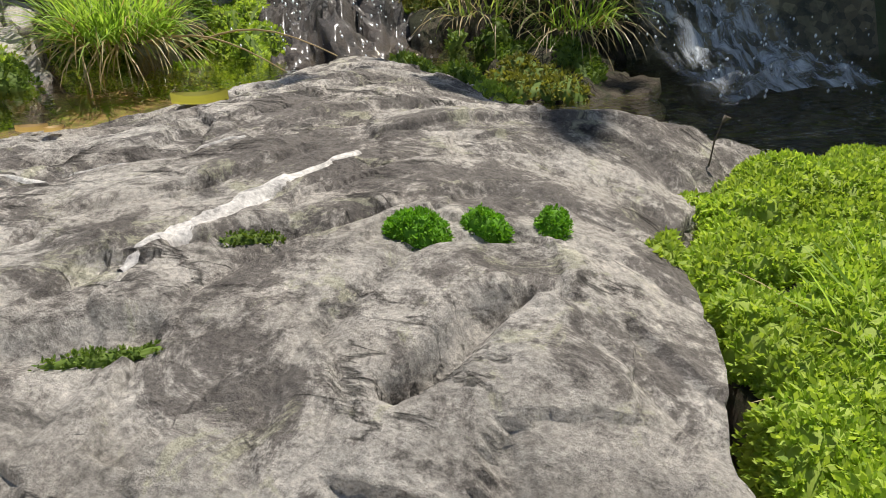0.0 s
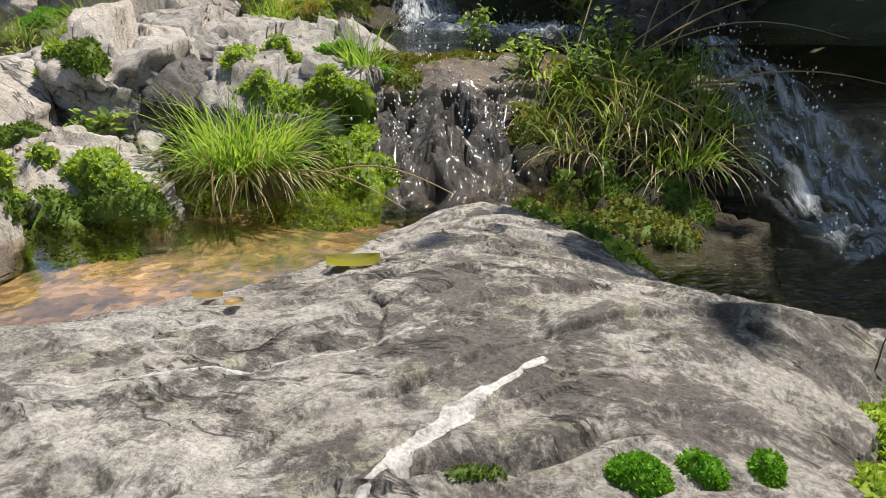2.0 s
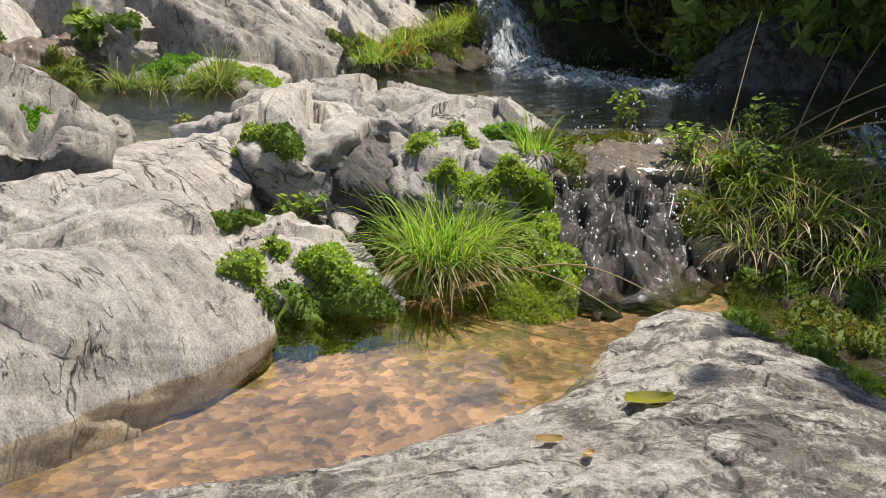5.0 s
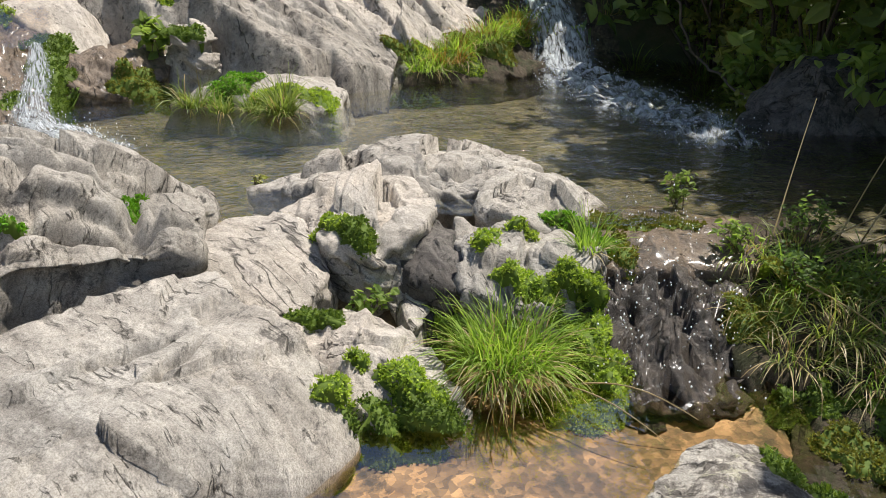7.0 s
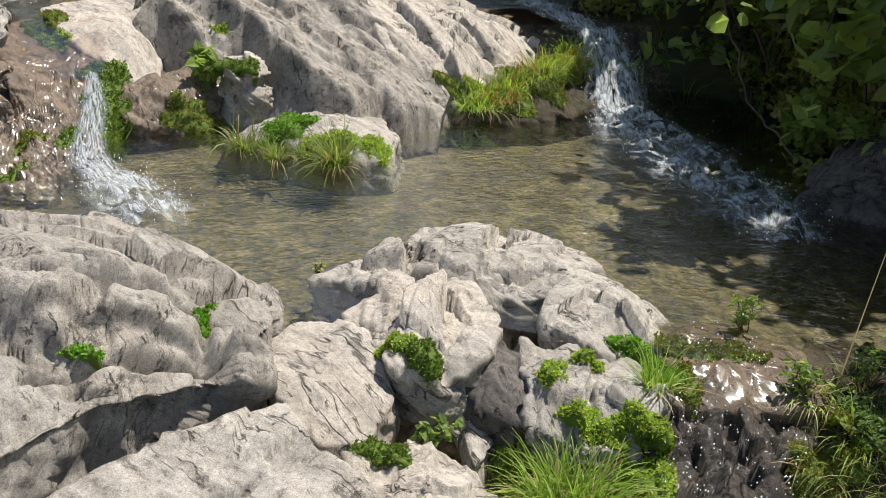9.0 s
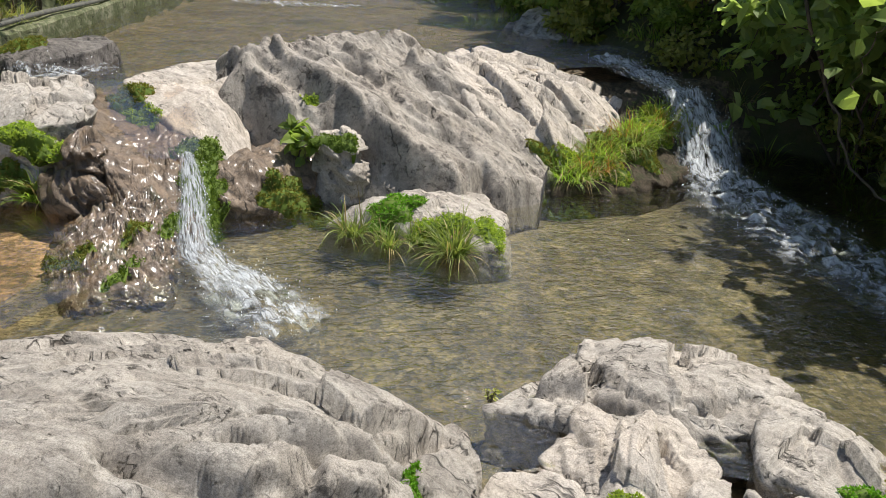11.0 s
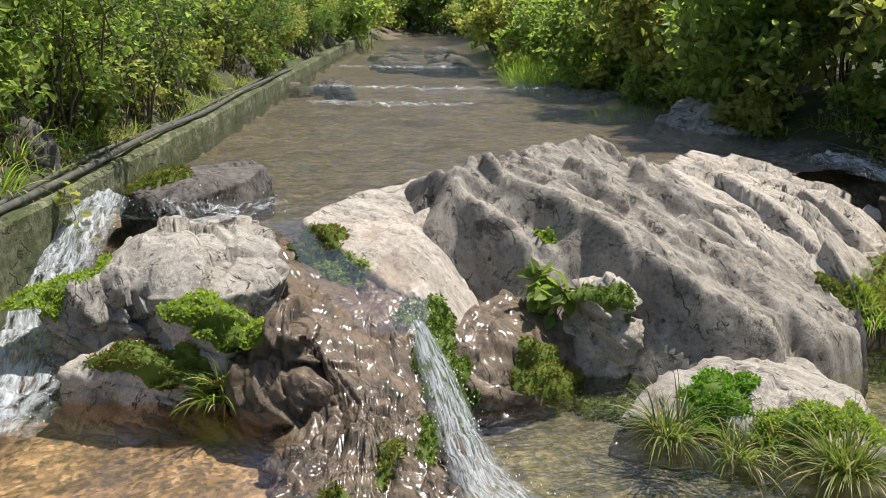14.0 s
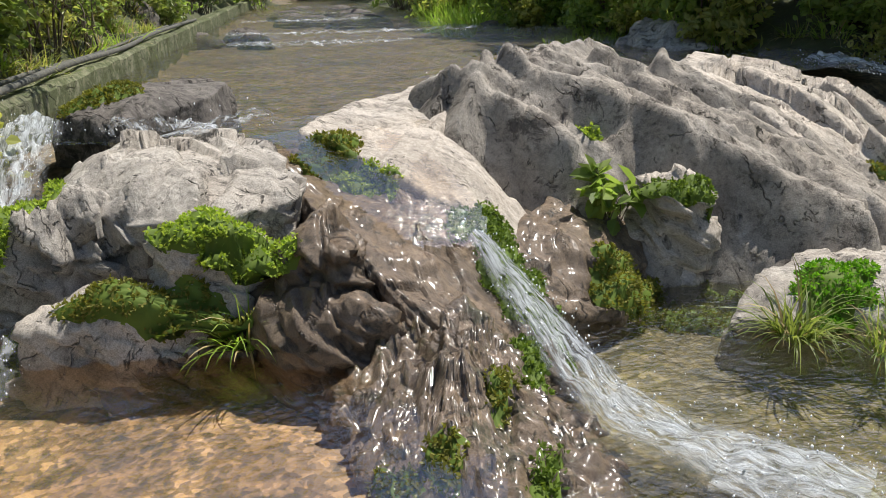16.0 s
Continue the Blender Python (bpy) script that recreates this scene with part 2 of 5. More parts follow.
# ---- mesh tools ----
def hashed(i, j, k, seed):
    h = (i * 374761393 + j * 668265263 + k * 2147483647 + seed * 1274126177) & 0xFFFFFFFF
    h = ((h ^ (h >> 13)) * 1274126177) & 0xFFFFFFFF
    return ((h ^ (h >> 16)) & 0xFFFFFF) / float(0xFFFFFF)


def value_noise(p, seed=0):
    p = np.asarray(p, float)
    c = np.floor(p).astype(np.int64)
    f = p - c
    f = f * f * (3 - 2 * f)
    out = 0
    for a in (0, 1):
        for b in (0, 1):
            for d in (0, 1):
                w = (f[:, 0] if a else 1 - f[:, 0]) * (f[:, 1] if b else 1 - f[:, 1]) * (f[:, 2] if d else 1 - f[:, 2])
                out = out + w * hashed(c[:, 0] + a, c[:, 1] + b, c[:, 2] + d, seed)
    return out - 0.5


def fbm(p, scale=1.0, octaves=4, seed=0, gain=0.5):
    out, amp = 0, 1.0
    p = np.asarray(p, float) * scale
    for o in range(octaves):
        out = out + amp * value_noise(p + 17.3 * o, seed + o)
        p, amp = p * 2.03, amp * gain
    return out


def facets(p, seed):
    """Broken blocks: each cell of a jittered lattice is a plane of its own height and slant."""
    p = p + 0.16 * np.stack([fbm(p, 1.3, 2, seed + 5), fbm(p, 1.3, 2, seed + 6), fbm(p, 1.3, 2, seed + 8)], 1)
    c = np.floor(p).astype(np.int64)
    best = np.full(len(p), 9e9)
    val = np.zeros(len(p))
    for a in (-1, 0, 1):
        for b in (-1, 0, 1):
            for d in (-1, 0, 1):
                q = c + np.array((a, b, d))
                i, j, k = q[:, 0], q[:, 1], q[:, 2]
                off = p - q - np.stack([hashed(i, j, k, seed), hashed(i, j, k, seed + 1), hashed(i, j, k, seed + 2)], 1)
                dist = (off ** 2).sum(1)
                h = hashed(i, j, k, seed + 3) - 0.5
                g = np.stack([hashed(i, j, k, seed + 4), hashed(i, j, k, seed + 5), hashed(i, j, k, seed + 6)], 1) - 0.5
                near = dist < best
                val = np.where(near, h + 1.3 * (g * off).sum(1), val)
                best = np.where(near, dist, best)
    return val


def mesh_of(name, verts, faces, material, smooth=True):
    verts, faces = np.asarray(verts, np.float32), np.asarray(faces, np.int32)
    k = faces.shape[1]
    me = bpy.data.meshes.new(name)
    me.vertices.add(len(verts))
    me.vertices.foreach_set("co", verts.ravel())
    me.loops.add(faces.size)
    me.loops.foreach_set("vertex_index", faces.ravel())
    me.polygons.add(len(faces))
    me.polygons.foreach_set("loop_start", np.arange(0, faces.size, k, dtype=np.int32))
    me.polygons.foreach_set("use_smooth", np.full(len(faces), smooth))
    me.materials.append(material)
    me.update(calc_edges=True)
    return me


def thing(name, verts, faces, material, label, category, group="", kind="", smooth=True, base=None):
    verts = np.asarray(verts, float)
    base = np.array(base if base is not None else (verts[:, 0].mean(), verts[:, 1].mean(), verts[:, 2].min()))
    ob = new(name, mesh_of(name, verts - base, faces, material, smooth))
    ob.location = base
    return tagged(ob, label, category, group, kind)


def holder(name, base, label, category, group="", kind=""):
    ob = new(name)
    ob.location = base
    ob.empty_display_size = 0.05
    return tagged(ob, label, category, group, kind)


def part(name, verts, faces, material, parent, label="", smooth=True):
    w = np.array(parent.location if parent.parent is None else parent.location + parent.parent.location)
    ob = new(name, mesh_of(name, np.asarray(verts, float) - w, faces, material, smooth))
    ob.parent = parent
    return tagged(ob, label)


SURFACES = []


def solid(verts, faces):
    SURFACES.append((np.asarray(verts, float), np.asarray(faces, np.int64)))


def closed_curve(points, n, soft):
    p = np.array(points, float)
    q = np.vstack([p, p[:1]])
    d = np.r_[0, np.cumsum(np.linalg.norm(np.diff(q, axis=0), axis=1))]
    s = np.linspace(0, d[-1], n, endpoint=False)
    c = np.stack([np.interp(s, d, q[:, i]) for i in range(p.shape[1])], 1)
    k = max(1, int(n * soft))
    w = np.hanning(2 * k + 3)[1:-1]
    w /= w.sum()
    pad = len(w) // 2
    return np.stack([np.convolve(np.r_[c[-pad:, i], c[:, i], c[:pad, i]], w, "valid") for i in range(c.shape[1])], 1)


def rock_mesh(outline, top, base, seed=1, step=0.03, dome=1.7, soft=0.02, flare=0.12, strata=(0.5, -0.25, 0.8), thick=0.06, layer=0.02, rough=0.03,
              cracks=(), bumps=(), warp=0.35, size=2.2, facet=0.05, block=0.22, ridges=()):
    c = np.array(top, float)
    o = np.array(outline, float)
    nx = np.roll(o, -1, 0)
    if (o[:, 0] * nx[:, 1] - nx[:, 0] * o[:, 1]).sum() < 0:
        o = o[::-1]
    span = np.linalg.norm(o[:, :2] - c[:2], axis=1)
    n = int(min(640, max(36, 2 * math.pi * span.mean() / step)))
    rings = int(min(210, max(9, span.mean() / step)))
    o = closed_curve(o, n, soft)
    # an outline that wavers as broken rock does
    d = o[:, :2] - c[:2]
    r = np.linalg.norm(d, axis=1, keepdims=True)
    d = d / r
    o[:, :2] += d * (fbm(o, 3.0, 4, seed + 50) * 0.16 * np.minimum(r[:, 0], 0.5))[:, None]
    verts, way = [c[None, :]], [np.array([[0, 0, 1.0]])]
    us = np.linspace(0, 1, rings + 1)[1:] ** 0.9
    for u in us:
        v = c + (o - c) * u
        v[:, 2] = c[2] + (o[:, 2] - c[2]) * u ** dome
        k = u ** 5 * 0.7
        verts.append(v)
        way.append(np.c_[d * k, np.full(n, 1 - k * 0.5)])
    deep = max(4, int((o[:, 2].mean() - base) / step))
    for j in range(1, deep + 1):
        v = o.copy()
        f = j / deep
        v[:, :2] += d * flare * f ** 0.7 * np.minimum(r, 0.8)
        v[:, 2] = o[:, 2] + (base - o[:, 2]) * f
        verts.append(v)
        way.append(np.c_[d, np.full(n, 0.15)])
    rows = len(verts) - 1
    v, w = np.vstack(verts), np.vstack(way)
    for x, y, rad, h in bumps:
        v[:, 2] += h * np.exp(-((v[:, 0] - x) ** 2 + (v[:, 1] - y) ** 2) / rad ** 2) * w[:, 2].clip(0, 1)
    s = np.array(strata) / np.linalg.norm(strata)
    e1 = np.cross(s, (0.3, 1, 0.2))
    e1 /= np.linalg.norm(e1)
    e2 = np.cross(s, e1)
    wob = fbm(v, 1.8, 3, seed) * warp
    q = np.stack([(v @ s + wob * thick * 2.2) / thick, (v @ e1) * 1.2, (v @ e2) * 1.2], 1)
    lay = np.floor(q[:, 0]).astype(np.int64)
    fr = q[:, 0] - lay
    ledges = [hashed(k, k * 0, k * 0, seed + 7) - 0.5 + 0.9 * value_noise(np.stack([k * 3.7, q[:, 1] * 1.6, q[:, 2] * 1.6], 1), seed + 3) for k in (lay, lay + 1)]
    soft_step = ((fr - 0.72) / 0.28).clip(0, 1)
    ledge = ledges[0] + (ledges[1] - ledges[0]) * soft_step ** 2 * (3 - 2 * soft_step)
    disp = layer * (ledge - 0.6 * np.exp(-((fr - 0.86) / 0.07) ** 2)) + rough * fbm(v, size, 5, seed + 11) + rough * 0.2 * fbm(v, size * 7, 4, seed + 19, 0.6)
    if facet:
        disp = disp + facet * facets(np.stack([(v @ s) / (block * 0.45), (v @ e1) / block, (v @ e2) / block], 1), seed + 71)
        disp = disp + facet * 0.22 * facets(np.stack([(v @ s) / (block * 0.14), (v @ e1) / (block * 0.4), (v @ e2) / (block * 0.4)], 1), seed + 73)
    for x0, y0, x1, y1, high, wide in ridges:
        a, b = np.array((x0, y0)), np.array((x1, y1))
        ab = b - a
        pp = v[:, :2] + 0.06 * np.stack([fbm(v, 2.5, 4, seed + 41), fbm(v, 2.5, 4, seed + 43)], 1)
        f = ((pp - a) @ ab) / (ab @ ab)
        side = ((pp - a) @ np.array((-ab[1], ab[0]))) / np.linalg.norm(ab)
        rise = ((side + 0.02) / 0.024).clip(0, 1)
        fade = ((f + 0.12) / 0.2).clip(0, 1) * ((1.12 - f) / 0.2).clip(0, 1)
        disp = disp + high * rise * np.exp(-side.clip(0, None) / wide) * fade
    for x0, y0, x1, y1, wide, deepness in cracks:
        a, b = np.array((x0, y0)), np.array((x1, y1))
        ab = b - a
        pp = v[:, :2] + 0.05 * np.stack([fbm(v, 6, 3, seed + 31), fbm(v, 6, 3, seed + 37)], 1)
        f = (((pp - a) @ ab) / (ab @ ab)).clip(0, 1)
        dist = np.linalg.norm(pp - a - f[:, None] * ab, axis=1)
        disp -= deepness * np.exp(-(dist / (wide * (0.35 + 0.65 * np.sin(math.pi * f.clip(0.08, 0.92))))) ** 2)
    v = v + w * disp[:, None]
    first = [(0, 1 + i, 1 + (i + 1) % n) for i in range(n)]
    i = np.arange(n)
    j = (i + 1) % n
    quads = [np.stack([1 + a * n + i, 1 + (a + 1) * n + i, 1 + (a + 1) * n + j, 1 + a * n + j], 1) for a in range(rows - 1)]
    quads = np.vstack(quads)
    tris = np.vstack([np.array(first), quads[:, [0, 1, 2]], quads[:, [0, 2, 3]]])
    return v, tris


def rock(name, label, outline, top, base, material, group="", category="rock", **shape):
    v, f = rock_mesh(outline, top, base, **shape)
    solid(v, f)
    return thing(name, v, f, material, label, category, group)


def ring(x, y, z, rx, ry, turn=0, n=9, seed=0, tilt=(0, 0)):
    r = random.Random(seed)
    out = []
    for i in range(n):
        a = 2 * math.pi * i / n
        k = r.uniform(0.8, 1.15)
        u, w = rx * k * math.cos(a), ry * k * math.sin(a)
        ct, st = math.cos(radians(turn)), math.sin(radians(turn))
        out.append((x + u * ct - w * st, y + u * st + w * ct, z + tilt[0] * u + tilt[1] * w))
    return out


# ---- ground ----
def river_level(y):
    return 1.62 + 0.024 * (np.asarray(y, float) - 6)


def wall_x(y):
    return -6.82 - 0.285 * (np.asarray(y, float) - 6.08)


def right_x(y):
    return np.interp(y, [0, 1.2, 2.5, 4.6, 6.0, 7.2, 7.9, 8.6, 10, 12, 14, 16, 20, 60], [1.3, 1.2, 1.1, 0.75, 0.45, 0.1, -0.6, -1.9, -2.6, -3.4, -4.0, -5.0, -6.6, -17])


def step_at(v, edge, wide):
    k = ((v - edge) / wide + 0.5).clip(0, 1)
    return k * k * (3 - 2 * k)


def ground_z(x, y):
    low = np.where(x < 0.05, 0.53, 0.33)
    low = 0.53 - 0.2 * step_at(x, 0.08, 0.2)
    front = 0.05 + 0.8 * step_at(-x, 0.9, 1.3)
    z = front + (low - front) * step_at(y, 0.45, 0.2)
    mid = 0.72 + 0.08 * step_at(-x, 3.2, 0.9) + 0.04 * step_at(-x, 4.3, 0.5)
    edge = np.interp(x, [-5, -2.4, -1.8, -1.2, -0.5, -0.2, 0.3, 0.6, 2], [0.8, 1.6, 2.15, 2.05, 2.2, 2.35, 2.3, 2.1, 2.0])
    z = z + (mid - z) * step_at(y, edge, 0.3)
    dam = np.interp(x, [-8, -6, -5, -4, -2, -1, 0, 3], [4.9, 4.8, 4.75, 5.3, 6.9, 7.5, 7.8, 8.2])
    z = z + (river_level(y) - 0.2 - z) * step_at(y, dam, 0.7)
    left = (wall_x(y) - 0.22 - x).clip(0, None)
    bank = 0.75 * left.clip(0, 5) + 0.25 * (left - 5).clip(0, None)
    z = np.where(left > 0, np.maximum(z, river_level(y) + 0.05) + bank.clip(0, 7), z)
    right = (x - right_x(y)).clip(0, None)
    z = z + ((0.55 - 0.25 * step_at(y, 7.5, 2.0)) * right.clip(0, 4) + 0.2 * (right - 4).clip(0, None)).clip(0, 6)
    p = np.stack([x, y, z * 0], 1)
    return z + 0.05 * fbm(p, 1.7, 4, 5) + 0.35 * fbm(p, 0.5, 2, 9) * (left.clip(0, 1) + right.clip(0, 1))


def axis(points):
    out = []
    for (a, b, s) in points:
        out += list(np.arange(a, b, s))
    return np.array(out)


def grid(xs, ys):
    gx, gy = np.meshgrid(xs, ys)
    n, m = len(xs), len(ys)
    i = np.arange(n - 1)[None, :] + n * np.arange(m - 1)[:, None]
    i = i.ravel()
    return gx.ravel(), gy.ravel(), np.stack([i, i + 1, i + n + 1, i + n], 1)


gx, gy, gf = grid(axis([(-600, -60, 60), (-60, -14, 3), (-14, -7, 0.25), (-7, 1.6, 0.06), (1.6, 8, 0.4), (8, 60, 4), (60, 601, 60)]),
                  axis([(-600, -40, 80), (-40, -2, 3), (-2, 0, 0.2), (0, 8, 0.06), (8, 16, 0.2), (16, 50, 1.5), (50, 700, 50)]))
gz = ground_z(gx, gy)
gv = np.stack([gx, gy, gz], 1)
ground = thing("ground", gv, gf, BED, "sandy brown streambed with pebbles rising to leafy banks", "streambed", kind="structure", base=(0, 0, 0))
ground.data.materials.append(EARTH)
ground.data.materials.append(BED_DARK)
ground.data.materials.append(BED_STONY)
mid_x, mid_y = gx[gf].mean(1), gy[gf].mean(1)
kind_of = np.where((mid_x < wall_x(mid_y) - 0.2) | (mid_x > right_x(mid_y) + 0.05), 1, np.where(mid_y > np.interp(mid_x, [-8, -5, -4, -2, -1, 0], [4.9, 4.8, 5.4, 7, 7.5, 7.8]), 3, np.where((mid_y > 2.3) & (mid_x > -4.4) | (mid_x > 0.1), 2, 0)))
ground.data.polygons.foreach_set("material_index", kind_of.astype(np.int32))
solid(gv, np.vstack([gf[:, [0, 1, 2]], gf[:, [0, 2, 3]]]))


# ---- rocks ----
rock("foreground_rock", "broad grey rock slab with dark lichen stains and cracks",
     [(0.15, 0.24, 0.60), (0.19, 0.45, 0.62), (0.19, 0.62, 0.62), (0.28, 0.78, 0.60), (0.46, 0.98, 0.575), (0.32, 1.10, 0.565), (0.15, 1.25, 0.55), (0.05, 1.45, 0.57),
      (-0.10, 1.63, 0.60), (-0.20, 1.66, 0.61), (-0.30, 1.56, 0.60), (-0.42, 1.34, 0.595), (-0.62, 1.12, 0.59), (-0.95, 0.92, 0.585), (-1.3, 0.78, 0.58),
      (-1.45, 0.45, 0.58), (-0.9, 0.24, 0.60), (-0.4, 0.23, 0.62)], (-0.16, 0.72, 0.70), 0.0, ROCK_STAINED, seed=3, step=0.007, dome=2.6, soft=0.012, flare=0.03, facet=0.009, block=0.10,
     strata=(0.25, -0.35, 0.9), thick=0.03, layer=0.011, rough=0.022, size=3.0, cracks=[(-0.2, 0.50, -0.02, 0.57, 0.02, 0.03), (-0.02, 0.36, 0.06, 0.44, 0.012, 0.03), (-0.33, 0.38, -0.2, 0.41, 0.02, 0.02)])
rock("rounded_boulder", "large pale grey boulder with a smooth slanting top and short cracks",
     [(-1.19, 1.42, 0.60), (-1.28, 1.52, 0.74), (-1.42, 1.60, 0.85), (-1.72, 1.82, 0.90), (-2.0, 1.5, 0.88), (-2.25, 1.15, 0.85), (-2.5, 0.6, 0.8), (-2.0, 0.35, 0.66), (-1.55, 0.75, 0.60), (-1.3, 1.12, 0.60)],
     (-1.66, 1.27, 0.83), 0.35, ROCK, facet=0.045, block=0.35, seed=8, step=0.016, dome=2.2, soft=0.02, flare=0.04, thick=0.05, layer=0.012, rough=0.035, cracks=[(-1.82, 1.30, -1.70, 1.52, 0.028, 0.09), (-1.62, 1.30, -1.58, 1.5, 0.022, 0.08), (-1.95, 1.3, -1.8, 1.33, 0.015, 0.03)])
rock("striped_boulder", "large layered grey boulder with mossy cracks and a shaded side",
     [(-1.79, 1.87, 0.93), (-1.85, 2.1, 1.0), (-1.99, 2.33, 0.93), (-2.25, 2.50, 0.95), (-2.9, 2.68, 0.98), (-3.6, 2.6, 0.95), (-4.4, 2.3, 0.92), (-4.8, 1.5, 0.9), (-4.2, 0.9, 0.9), (-3.2, 0.7, 0.95), (-2.6, 0.8, 0.98), (-2.25, 1.2, 1.0), (-2.12, 1.5, 1.03), (-1.95, 1.75, 1.0)],
     (-2.6, 1.95, 1.27), 0.4, ROCK_STRIPED, facet=0.075, block=0.5, seed=12, step=0.022, dome=2.0, soft=0.012, flare=0.03, strata=(0.2, -0.5, 0.8), thick=0.07, layer=0.022, rough=0.02,
     cracks=[(-2.35, 1.5, -1.85, 1.95, 0.03, 0.09), (-2.1, 2.05, -1.95, 1.8, 0.03, 0.09), (-2.2, 1.5, -2.25, 1.75, 0.03, 0.06), (-2.6, 1.85, -2.02, 2.02, 0.045, 0.10), (-2.9, 1.7, -2.25, 1.6, 0.05, 0.10), (-2.3, 1.65, -2.35, 1.9, 0.04, 0.08), (-2.15, 2.1, -2.05, 2.35, 0.04, 0.1)], ridges=[(-2.0, 1.9, -2.9, 1.45, -0.07, 0.5), (-2.0, 2.2, -2.9, 1.8, -0.04, 0.4)])
rock("slanting_slab", "tilted rusty beige rock slab with a white end", [(-1.95, 2.14, 0.92), (-1.88, 2.32, 0.92), (-1.6, 2.30, 0.93), (-1.42, 2.08, 0.80), (-1.44, 1.88, 0.76), (-1.6, 1.80, 0.77), (-1.78, 1.92, 0.85)],
     (-1.66, 2.08, 0.89), 0.45, ROCK_PALE, facet=0.02, seed=21, step=0.02, dome=1.2, layer=0.012, rough=0.03)
rock("water_edge_stone", "low pale stone with moss at the water's edge", [(-1.50, 1.80, 0.72), (-1.36, 1.95, 0.74), (-1.10, 1.88, 0.72), (-0.90, 1.68, 0.66), (-0.92, 1.56, 0.62), (-1.08, 1.54, 0.62), (-1.26, 1.54, 0.64)],
     (-1.2, 1.72, 0.73), 0.45, ROCK_PALE, facet=0.04, block=0.12, seed=23, step=0.018, dome=1.6, layer=0.015, rough=0.03)
rock("thin_rock_splinter", "narrow pale rock splinter standing in moss", [(-1.30, 2.24, 0.80), (-1.22, 2.26, 0.80), (-1.06, 2.06, 0.72), (-1.12, 1.96, 0.68), (-1.2, 2.06, 0.72)], (-1.17, 2.1, 0.79), 0.5, ROCK_PALE, seed=27, step=0.02, dome=1.2, layer=0.008, rough=0.02)
rock("island_ledge_slab", "long grey rock slab with ledges rising out of the pool", [(-1.95, 2.66, 0.91), (-1.82, 2.86, 0.95), (-1.66, 3.14, 0.93), (-1.4, 3.28, 0.92), (-1.10, 3.30, 0.92), (-0.86, 3.12, 0.92), (-0.80, 2.85, 0.94), (-1.0, 2.72, 0.92), (-1.24, 2.62, 0.93), (-1.6, 2.58, 0.93)],
     (-1.32, 2.98, 1.03), 0.6, ROCK, facet=0.085, block=0.32, seed=31, step=0.014, dome=1.6, layer=0.02, rough=0.02, thick=0.07, cracks=[(-1.8, 2.76, -1.45, 2.72, 0.05, 0.08), (-1.2, 2.78, -0.95, 2.9, 0.03, 0.05)])
rock("island_block", "pale angular rock block with a dark undercut side", [(-1.74, 2.40, 0.90), (-1.64, 2.64, 0.95), (-1.35, 2.70, 0.98), (-1.09, 2.45, 0.98), (-1.13, 2.26, 0.95), (-1.26, 2.10, 0.86), (-1.48, 2.16, 0.88)],
     (-1.4, 2.44, 1.0), 0.55, ROCK_PALE, facet=0.085, block=0.34, seed=33, step=0.014, dome=1.6, layer=0.016, rough=0.015, flare=-0.1)
rock("island_pale_slab", "grey rock slab with a smooth pinkish end", [(-0.97, 2.52, 0.93), (-0.9, 3.0, 0.95), (-0.69, 2.98, 0.93), (-0.52, 2.84, 0.88), (-0.50, 2.62, 0.86), (-0.60, 2.46, 0.88), (-0.78, 2.42, 0.91)],
     (-0.74, 2.72, 0.98), 0.55, ROCK, facet=0.07, block=0.26, seed=35, step=0.014, dome=1.7, layer=0.018, rough=0.015)
rock("island_low_slab", "low grey rock slab with moss in its joints", [(-1.04, 2.40, 0.90), (-0.80, 2.46, 0.90), (-0.62, 2.42, 0.88), (-0.52, 2.3, 0.84), (-0.62, 2.12, 0.80), (-0.82, 2.02, 0.77), (-0.96, 2.06, 0.79)],
     (-0.78, 2.28, 0.89), 0.5, ROCK, facet=0.07, seed=37, step=0.014, dome=1.7, layer=0.02, rough=0.015)
# the shade of the steep face is put into this block's colour
rock("dark_faced_block", "grey rock block coloured dark all over for its shaded steep face", [(-1.28, 2.20, 0.86), (-1.16, 2.38, 0.93), (-1.02, 2.34, 0.90), (-0.94, 2.14, 0.80), (-1.02, 2.06, 0.78), (-1.16, 2.12, 0.82)],
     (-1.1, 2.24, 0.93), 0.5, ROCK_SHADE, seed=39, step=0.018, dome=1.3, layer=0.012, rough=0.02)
rock("cascade_rock", "wet black rock under a small cascade", [(-0.56, 2.2, 0.72), (-0.48, 2.38, 0.79), (-0.25, 2.42, 0.80), (-0.04, 2.34, 0.75), (-0.06, 2.05, 0.64), (-0.14, 1.84, 0.57), (-0.38, 1.80, 0.57), (-0.56, 1.92, 0.60)],
     (-0.3, 2.15, 0.70), 0.4, ROCK_WET, facet=0.10, block=0.12, seed=41, step=0.014, dome=1.1, layer=0.02, rough=0.04, size=6)
rock("cascade_shelf", "flat brown wet rock shelf above the small cascade", [(-0.62, 2.42, 0.83), (-0.58, 2.70, 0.875), (-0.3, 2.82, 0.88), (0.0, 2.72, 0.87), (0.02, 2.42, 0.80), (-0.25, 2.36, 0.79), (-0.48, 2.34, 0.79)],
     (-0.28, 2.58, 0.865), 0.5, ROCK_BROWN, seed=42, step=0.018, dome=1.5, layer=0.01, rough=0.02, facet=0.02)
